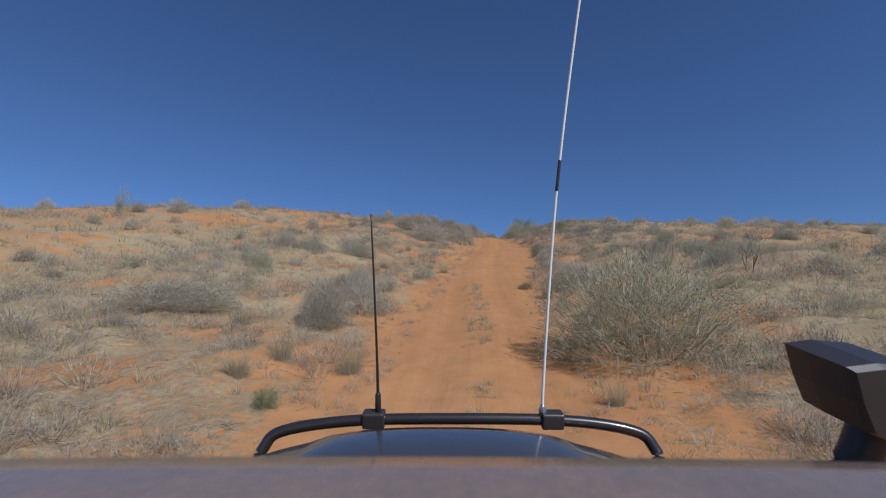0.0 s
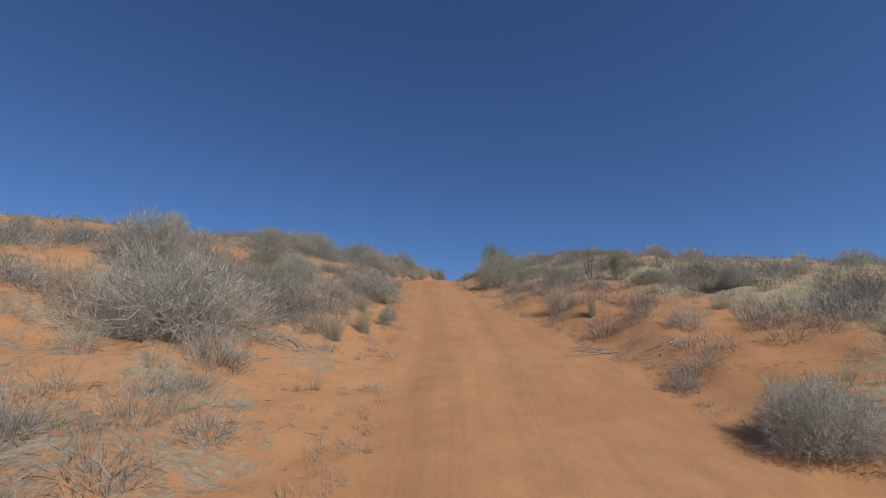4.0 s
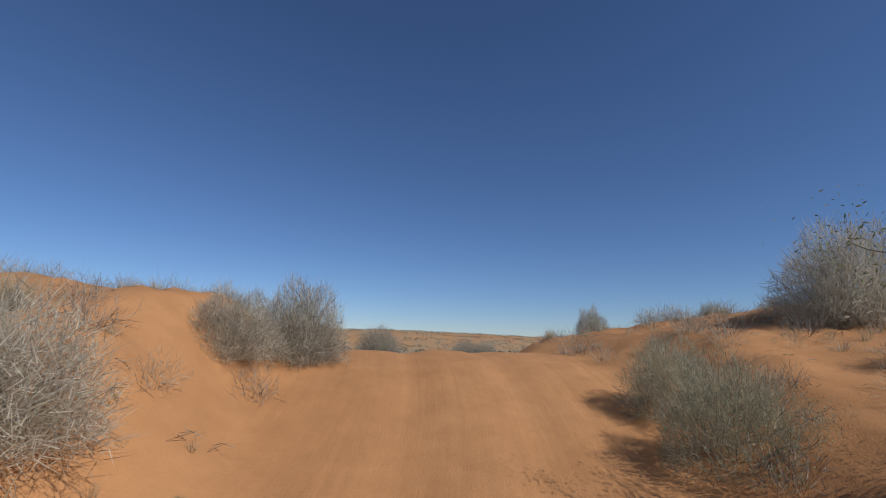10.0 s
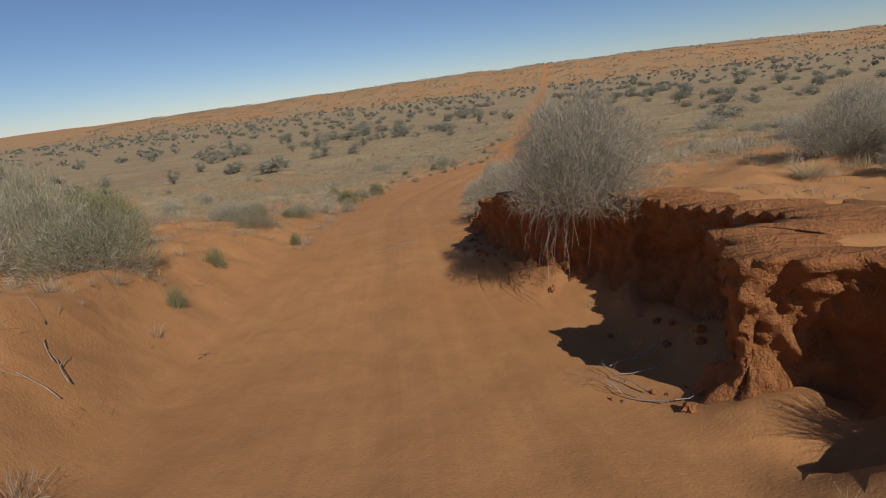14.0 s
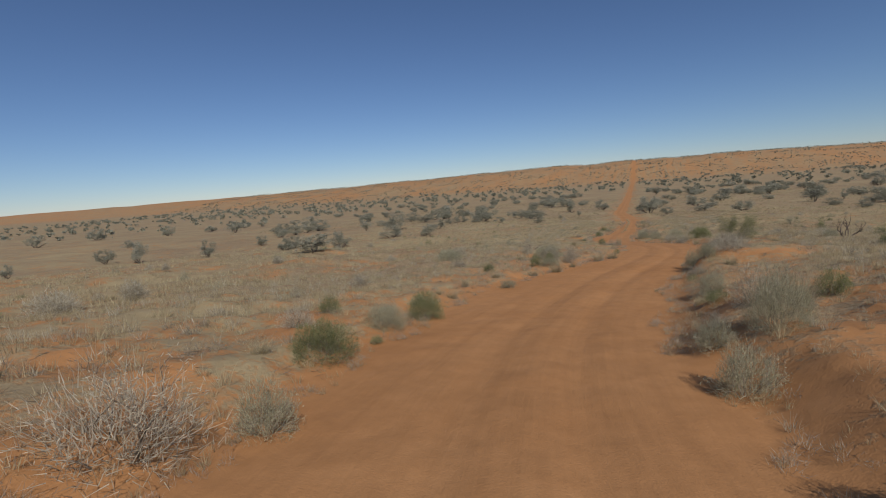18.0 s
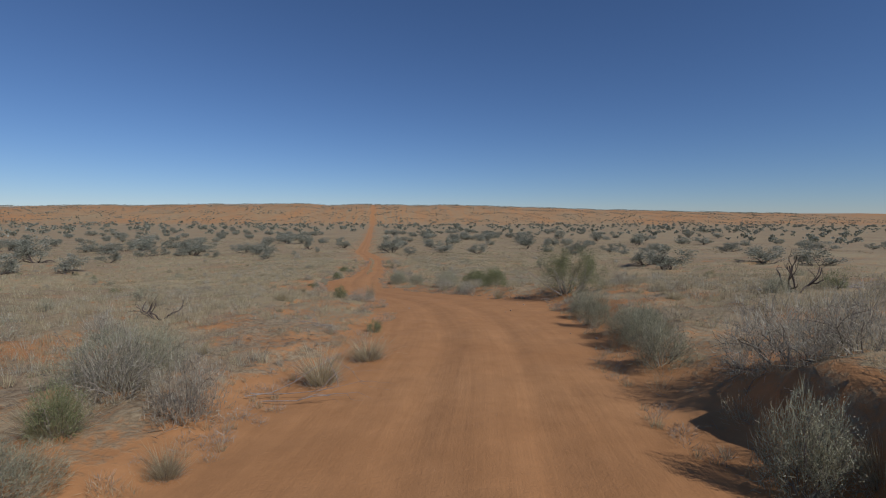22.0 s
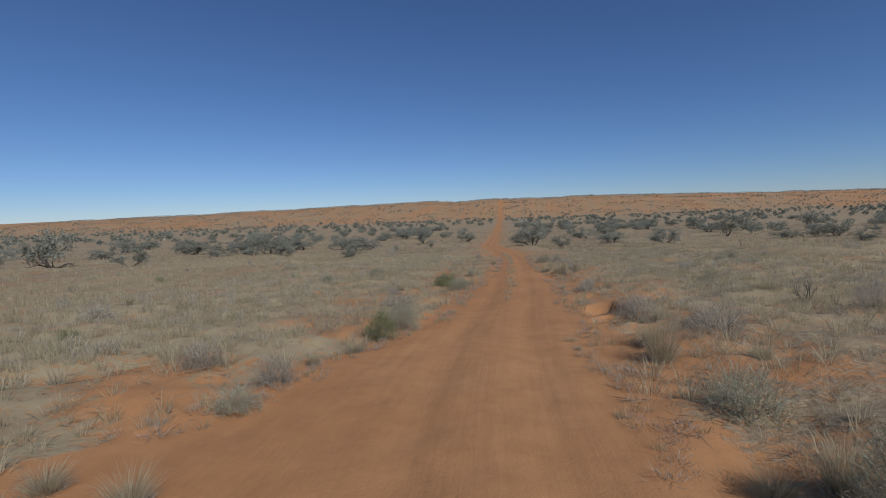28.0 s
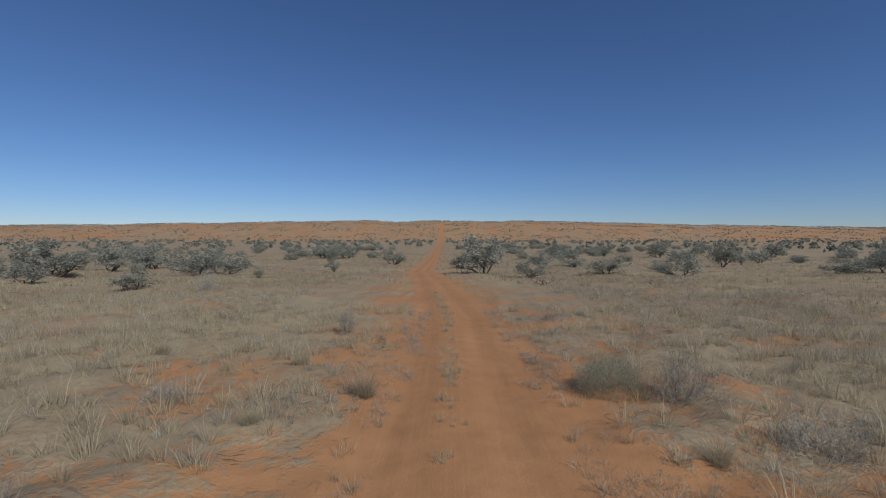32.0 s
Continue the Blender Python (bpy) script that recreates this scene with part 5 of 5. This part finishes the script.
def clod(seed):
    g = np.random.default_rng(seed)
    bm = bmesh.new()
    bmesh.ops.create_icosphere(bm, subdivisions=2, radius=1.0)
    for v in bm.verts:
        k = 0.75 + 0.5 * noise.fractal(v.co * 1.4 + Vector((seed, 0, 0)), 1.0, 2.0, 3)
        v.co *= max(0.45, k)
    me = bpy.data.meshes.new("clod")
    bm.to_mesh(me)
    bm.free()
    me.materials.append(CLAY)
    return me


stones = [clod(s) for s in (7, 8, 9)]
for me in stones:
    me.name = "stone"
    me.materials[0] = STONE
clods = [clod(s) for s in (3, 4, 5, 6)]
g = np.random.default_rng(77)
for _ in range(55):
    y = g.uniform(82.5, 94)
    d = float(bank_edge(np.array([y]))[0]) - 0.1 - abs(g.normal(0, 0.3))
    x = float(np.interp(y, ky, kx)) + d
    s = g.uniform(0.02, 0.09)
    ob = new("clod", clods[g.integers(4)])
    tagged(ob, "lump of red clay fallen from the bank", "clod", "clods under the bank")
    ob.matrix_basis = Matrix.Translation((x, y, float(land(np.array([x]), np.array([y]))[0]) + s * 0.3)) @ Euler(g.uniform(0, 6, 3)).to_matrix().to_4x4() @ Matrix.Diagonal((s, s * g.uniform(0.7, 1.2), s * g.uniform(0.6, 0.9), 1))


# ---- a few pale stones beside the wheel tracks ----
for _ in range(16):
    y = g.uniform(129, 141)
    x = float(np.interp(y, ky, kx)) + g.uniform(1.2, 3.4) * g.choice([-1, 1, 1])
    s = g.uniform(0.018, 0.045)
    ob = new("stone", stones[g.integers(3)])
    tagged(ob, "small pale stone lying on the sandy track", "stone", "stones on the track")
    ob.matrix_basis = Matrix.Translation((x, y, float(land(np.array([x]), np.array([y]))[0]) + s * 0.25)) @ Euler(g.uniform(0, 6, 3)).to_matrix().to_4x4() @ Matrix.Diagonal((s * 1.2, s, s * 0.7, 1))


# ---- fallen branches ----
def fallen(x, y, long, turn, seed, thick=0.012, name="fallen_branch", label="grey dead branch lying on the sand"):
    g = np.random.default_rng(seed)
    soup, tips = Soup(), []
    a = radians(turn)
    for k in range(3):
        b = a + g.normal(0, 0.22)
        branch(soup, tips, g, (g.normal(0, 0.12), g.normal(0, 0.12), 0.04), (math.cos(b), math.sin(b), 0.06), long * g.uniform(0.45, 0.75), thick * g.uniform(0.35, 0.65), 2, (2, 3), 0.16, -0.02, 0.62)
    V, F = soup.arrays()
    X, Y = V[:, 0] + x, V[:, 1] + y
    base = land(X, Y)
    V = np.stack([X, Y, base + 0.02 + np.maximum(V[:, 2], -0.01) * 0.7], 1) - np.array([x, y, 0])
    z0 = float(land(np.array([x]), np.array([y]))[0])
    V[:, 2] -= z0
    ob = new(name, mesh_tris(name, V, F, DEADWOOD))
    ob.matrix_basis = Matrix.Translation((x, y, z0))
    return tagged(ob, label, "branch", "fallen branches")


fallen(15.0, 37.9, 1.2, 170, 200, 0.030)
fallen(9.0, 37.0, 0.9, 150, 201, 0.030)
fallen(8.1, 37.9, 1.1, 140, 202, 0.025)
fallen(16.1, 37.3, 1.2, 200, 203, 0.030)
fallen(19.4, 11.6, 2.2, 170, 204, 0.030)
fallen(17.0, 69.4, 1.3, 20, 205, 0.030)
fallen(16.8, 66.6, 1.0, 170, 206, 0.030)
fallen(16.8, 67.7, 1.1, 60, 207, 0.025)
fallen(16.3, 67.6, 1.0, 10, 208, 0.025)
fallen(17.4, 86.1, 0.9, 40, 209, 0.030)
fallen(17.1, 85.9, 0.9, 150, 210, 0.020)
fallen(8.4, 87.3, 1.6, 10, 211, 0.020)
fallen(11.1, 84.9, 1.0, 170, 212, 0.020)
fallen(16.9, 86.8, 1.0, 10, 213, 0.020)
fallen(9.2, 61.2, 1.0, 150, 214, 0.025)
fallen(8.2, 61.5, 1.1, 10, 215, 0.020)
fallen(15.3, 61.5, 1.0, 20, 216, 0.020)
fallen(12.4, 93.5, 1.2, 180, 217, 0.015)
fallen(13.1, 101.5, 1.0, 110, 218, 0.020)
fallen(15.1, 107.5, 2.0, 10, 219, 0.020)
fallen(7.5, 125.7, 2.0, 0, 220, 0.020)
fallen(23.7, 131.7, 2.2, 0, 221, 0.025)
fallen(8.0, 131.3, 1.2, 170, 222, 0.020)
fallen(24.4, 207.6, 2.2, 0, 223, 0.030)
fallen(17.0, 226.1, 2.2, 0, 224, 0.030)
fallen(3.6, 174.1, 1.1, 160, 225, 0.020)
fallen(24.6, 222.7, 2.2, 0, 226, 0.030)
fallen(3.4, 212.1, 2.2, 0, 227, 0.020)
fallen(3.8, 193.0, 1.4, 0, 228, 0.025)
fallen(7.3, 143.1, 1.3, 30, 229, 0.015)
fallen(-6.0, 170.9, 2.2, 60, 230, 0.020)

# ---- the four-wheel drive that sets out at the foot of the dune ----
PAINT = painted("grey_car_paint", (0.055, 0.065, 0.075), 0.22, 0.35, 0.8, 0.10)
ROOF = painted("dusty_roof_paint", (0.075, 0.077, 0.075), 0.26, 0.0, 0.35, 0.62)
BLACK = painted("black_tube", (0.012, 0.012, 0.013), 0.32, 0.0, 0.4, 0.04)
PLASTIC = painted("black_plastic", (0.018, 0.019, 0.02), 0.42, 0.0, 0.0, 0.06)
RUBBER = painted("tyre_rubber", (0.02, 0.02, 0.02), 0.85, 0.0, 0.0, 0.35)
WHITE = painted("white_glass_fibre", (0.78, 0.77, 0.72), 0.4, 0.0, 0.0, 0.05)
STEEL = painted("dull_steel", (0.45, 0.45, 0.45), 0.35, 0.9, 0.0, 0.1)
ORANGE = painted("orange_cloth", (0.75, 0.16, 0.03), 0.8)
GLASS, gt, gs = nodes_of("dark_window_glass")
gs.inputs["Base Color"].default_value = (0.02, 0.025, 0.025, 1)
gs.inputs["Roughness"].default_value = 0.03
LAMP, lt, ls = nodes_of("headlight_glass")
ls.inputs["Base Color"].default_value = (0.75, 0.77, 0.78, 1)
ls.inputs["Roughness"].default_value = 0.06


def loft(name, sections, close=True):
    """A skin through rings of points; the two ends are closed."""
    bm = bmesh.new()
    rings = [[bm.verts.new(p) for p in ring] for ring in sections]
    n = len(rings[0])
    for a, b in zip(rings, rings[1:]):
        for i in range(n if close else n - 1):
            j = (i + 1) % n
            bm.faces.new((a[i], a[j], b[j], b[i]))
    if close:
        bm.faces.new(rings[0][::-1])
        bm.faces.new(rings[-1])
    bmesh.ops.recalc_face_normals(bm, faces=bm.faces)
    me = bpy.data.meshes.new(name)
    bm.to_mesh(me)
    bm.free()
    for p in me.polygons:
        p.use_smooth = len(p.vertices) == 4
    return me


def pipe(name, pts, radius, sides=12, fine=6):
    """A round tube along an eased line of points."""
    P = [Vector(p) for p in pts]
    line = []
    for i in range(len(P) - 1):
        a, b, c, d = P[max(i - 1, 0)], P[i], P[i + 1], P[min(i + 2, len(P) - 1)]
        for k in range(fine):
            t = k / fine
            line.append(0.5 * ((2 * b) + (c - a) * t + (2 * a - 5 * b + 4 * c - d) * t * t + (3 * b - a - 3 * c + d) * t ** 3))
    line.append(P[-1])
    r = radius if isinstance(radius, (list, tuple)) else (radius, radius)
    rings = []
    up = Vector((0.03, 0.05, 1))
    for i, p in enumerate(line):
        way = (line[min(i + 1, len(line) - 1)] - line[max(i - 1, 0)]).normalized()
        ref = up if abs(way.z) < 0.9 else Vector((0, 1, 0))
        u = way.cross(ref).normalized()
        w = way.cross(u)
        rad = r[0] + (r[1] - r[0]) * i / (len(line) - 1)
        rings.append([p + (u * math.cos(2 * math.pi * k / sides) + w * math.sin(2 * math.pi * k / sides)) * rad for k in range(sides)])
    return loft(name, rings)


def rounded(name, sx, sy, sz, at, bevel=0.02):
    bm = bmesh.new()
    bmesh.ops.create_cube(bm, size=1.0, matrix=Matrix.Translation(at) @ Matrix.Diagonal((sx, sy, sz, 1)))
    bmesh.ops.bevel(bm, geom=bm.edges[:], offset=bevel, segments=3, affect="EDGES", profile=0.6)
    me = bpy.data.meshes.new(name)
    bm.to_mesh(me)
    bm.free()
    return me


def turned(name, profile, at, axis="X", sides=28):
    """A body of revolution from (along, radius) pairs."""
    rings = []
    for along, rad in profile:
        ring = []
        for k in range(sides):
            a = 2 * math.pi * k / sides
            c, s = rad * math.cos(a), rad * math.sin(a)
            ring.append(Vector(at) + (Vector((along, c, s)) if axis == "X" else Vector((c, s, along))))
        rings.append(ring)
    return loft(name, rings)


car = new("four_wheel_drive")
tagged(car, "dark grey four-wheel drive with a black bull bar and aerials", "car")
t0, x0, y0, z0, a0, p0, r0 = ROWS[0]
car.matrix_basis = pose(x0, y0, z0, 0, 0, a0) @ pose(0, 0, 0, p0 + 3.65, 0, 0) @ pose(0, 0, -2.15)


def bonnet_ring(y, half, top, sag):
    """A cross-section of the bonnet, domed, from left to right and back below."""
    up = [(half * u, y, top - sag * abs(u) ** 2.6 + (0.012 if abs(u) < 0.62 else 0.0)) for u in np.linspace(-1, 1, 25)]
    return up + [(half * u, y, top - sag - 0.08) for u in np.linspace(1, -1, 25)]


part("bonnet", loft("bonnet", [bonnet_ring(0.95, 0.86, 1.28, 0.10), bonnet_ring(1.3, 0.86, 1.28, 0.11), bonnet_ring(1.7, 0.86, 1.275, 0.12), bonnet_ring(1.92, 0.84, 1.262, 0.13), bonnet_ring(2.02, 0.82, 1.23, 0.14), bonnet_ring(2.06, 0.80, 1.17, 0.12)]), PAINT, car, "dark glossy bonnet")


def roof_ring(y, half, top):
    up = [(half * u, y, top - 0.02 * abs(u) ** 3) for u in np.linspace(-1, 1, 33)]
    return up + [(half * u, y, top - 0.09) for u in np.linspace(1, -1, 33)]


part("roof", loft("roof", [roof_ring(0.455, 0.70, 1.898), roof_ring(0.438, 0.715, 1.924), roof_ring(0.39, 0.72, 1.938), roof_ring(0.2, 0.73, 1.95), roof_ring(-1.0, 0.735, 1.955), roof_ring(-2.2, 0.72, 1.945)]), ROOF, car, "dusty grey roof panel")
part("cabin", loft("cabin", [[(-0.82, y, z0_), (0.82, y, z0_), (0.88, y, 1.15), (h, y, z1), (-h, y, z1), (-0.88, y, 1.15)] for y, z0_, h, z1 in ((0.98, 0.55, 0.80, 1.2), (0.70, 0.5, 0.74, 1.62), (0.42, 0.5, 0.68, 1.86), (-2.15, 0.5, 0.70, 1.88), (-2.3, 0.55, 0.78, 1.2))]), PAINT, car)
part("windscreen", loft("windscreen", [[(-0.70, 0.99, 1.20), (0.70, 0.99, 1.20), (0.70, 0.985, 1.19), (-0.70, 0.985, 1.19)], [(-0.62, 0.46, 1.85), (0.62, 0.46, 1.85), (0.62, 0.45, 1.845), (-0.62, 0.45, 1.845)]]), GLASS, car, "dark windscreen")
for s in (-1, 1):
    part("wing", loft("wing", [[(s * 0.70, y, 0.62), (s * 0.70, y, top), (s * 0.82, y, top - 0.02), (s * 0.90, y, top - 0.12), (s * 0.92, y, 0.85), (s * 0.90, y, 0.62)] for y, top in ((0.95, 1.17), (1.4, 1.15), (1.8, 1.10), (2.02, 1.02))]), PAINT, car)
    part("headlight", turned("headlight", [(-0.02, 0.02), (0.0, 0.095), (0.03, 0.09), (0.045, 0.05)], (0, 0, 0), "Z"), LAMP, car, "round clear headlight").matrix_basis = pose(s * 0.62, 2.03, 0.90, -90, 0, 0)
    part("side_window", rounded("side_window", 0.02, 2.1, 0.42, (s * 0.80, -0.7, 1.5), 0.006), GLASS, car, "dark side window")
    for y in (1.45, -1.35):
        wheel = new("wheel")
        wheel.parent = car
        wheel.matrix_basis = pose(s * 0.78, y, 0.40)
        part("tyre", turned("tyre", [(-0.12, 0.24), (-0.125, 0.34), (-0.10, 0.395), (0.10, 0.395), (0.125, 0.34), (0.12, 0.24)], (0, 0, 0)), RUBBER, wheel)
        part("rim", turned("rim", [(-0.09, 0.05), (-0.09, 0.23), (0.09, 0.24), (0.07, 0.20), (0.05, 0.06), (0.08, 0.05)], (0, 0, 0)), STEEL, wheel)
part("grille", rounded("grille", 0.95, 0.06, 0.22, (0, 2.0, 0.92), 0.02), PLASTIC, car)
part("chassis", rounded("chassis", 1.3, 3.9, 0.22, (0, -0.1, 0.55), 0.04), PLASTIC, car)
# the bull bar, its top tube bent down at both ends
bar = part("bull_bar", pipe("bull_bar", [(-0.85, 2.08, 0.62), (-0.85, 2.12, 0.99), (-0.83, 2.15, 1.085), (-0.75, 2.18, 1.15), (-0.44, 2.20, 1.19), (0.0, 2.205, 1.20), (0.58, 2.20, 1.195), (0.90, 2.18, 1.155), (0.985, 2.15, 1.09), (1.0, 2.12, 1.00), (1.0, 2.08, 0.62)], 0.027), BLACK, car, "black tubular bull bar")
part("bumper", rounded("bumper", 1.86, 0.22, 0.26, (0, 2.16, 0.60), 0.05), BLACK, car)
for x in (-0.325, 0.52):
    part("aerial_clamp", rounded("aerial_clamp", 0.105, 0.075, 0.075, (x, 2.20, 1.20), 0.012), PLASTIC, bar)
# aerials, clamped to the bar
short = part("short_aerial", pipe("short_aerial", [(-0.305, 2.2, 1.21), (-0.305, 2.2, 1.30), (-0.312, 2.2, 1.60), (-0.333, 2.2, 2.17)], (0.010, 0.0035)), BLACK, car, "thin black whip aerial")
part("aerial_spring", turned("aerial_spring", [(0.0, 0.013), (0.05, 0.015), (0.10, 0.013), (0.11, 0.008)], (-0.305, 2.2, 1.22), "Z", 14), BLACK, short)
tall = part("tall_aerial", pipe("tall_aerial", [(0.475, 2.2, 1.21), (0.478, 2.2, 1.42), (0.52, 2.2, 2.25), (0.60, 2.2, 3.05), (0.68, 2.2, 3.65)], (0.0075, 0.005)), WHITE, car, "tall white whip aerial with a small flag")
part("aerial_joint", pipe("aerial_joint", [(0.522, 2.2, 2.28), (0.529, 2.2, 2.36), (0.534, 2.2, 2.42)], 0.0075), PLASTIC, tall, "dark joint sleeve")
part("aerial_foot", turned("aerial_foot", [(0.0, 0.016), (0.03, 0.02), (0.05, 0.012), (0.06, 0.008)], (0.475, 2.2, 1.215), "Z", 14), STEEL, tall)
part("flag", loft("flag", [[(0.68, 2.2 - k * 0.07, 3.64 + 0.012 * math.sin(k)), (0.683, 2.2 - k * 0.07, 3.64), (0.663, 2.2 - k * 0.07, 3.44 + 0.01 * math.sin(k * 1.3)), (0.66, 2.2 - k * 0.07, 3.44)] for k in range(5)]), ORANGE, tall, "small orange flag")
# the snorkel at the windscreen pillar
snorkel = part("snorkel", pipe("snorkel", [(0.93, 1.55, 1.02), (0.95, 1.42, 1.10), (1.03, 1.33, 1.25), (1.14, 1.29, 1.44), (1.20, 1.29, 1.60)], (0.045, 0.055), 14), PLASTIC, car, "black plastic snorkel")
HEAD = ((0.971, 1.812), (1.05, 1.822), (1.16, 1.812), (1.26, 1.765), (1.30, 1.68), (1.25, 1.60), (1.153, 1.592), (1.037, 1.637), (1.00, 1.72))
head = []
for y, s, dx, dz in ((1.165, 0.90, 0.012, -0.008), (1.175, 0.97, 0.004, -0.003), (1.30, 1.0, 0.0, 0.0), (1.375, 0.99, -0.004, 0.004), (1.39, 0.92, -0.006, 0.004)):
    head.append([(1.175 + (x - 1.14) * s + dx, y, 1.685 + (z - 1.71) * s + dz) for x, z in HEAD])
scoop = part("snorkel_head", loft("snorkel_head", head), PLASTIC, snorkel)
for face in scoop.data.polygons:
    face.use_smooth = False
part("snorkel_bracket", rounded("snorkel_bracket", 0.16, 0.06, 0.05, (1.07, 1.33, 1.42), 0.015), PLASTIC, snorkel)
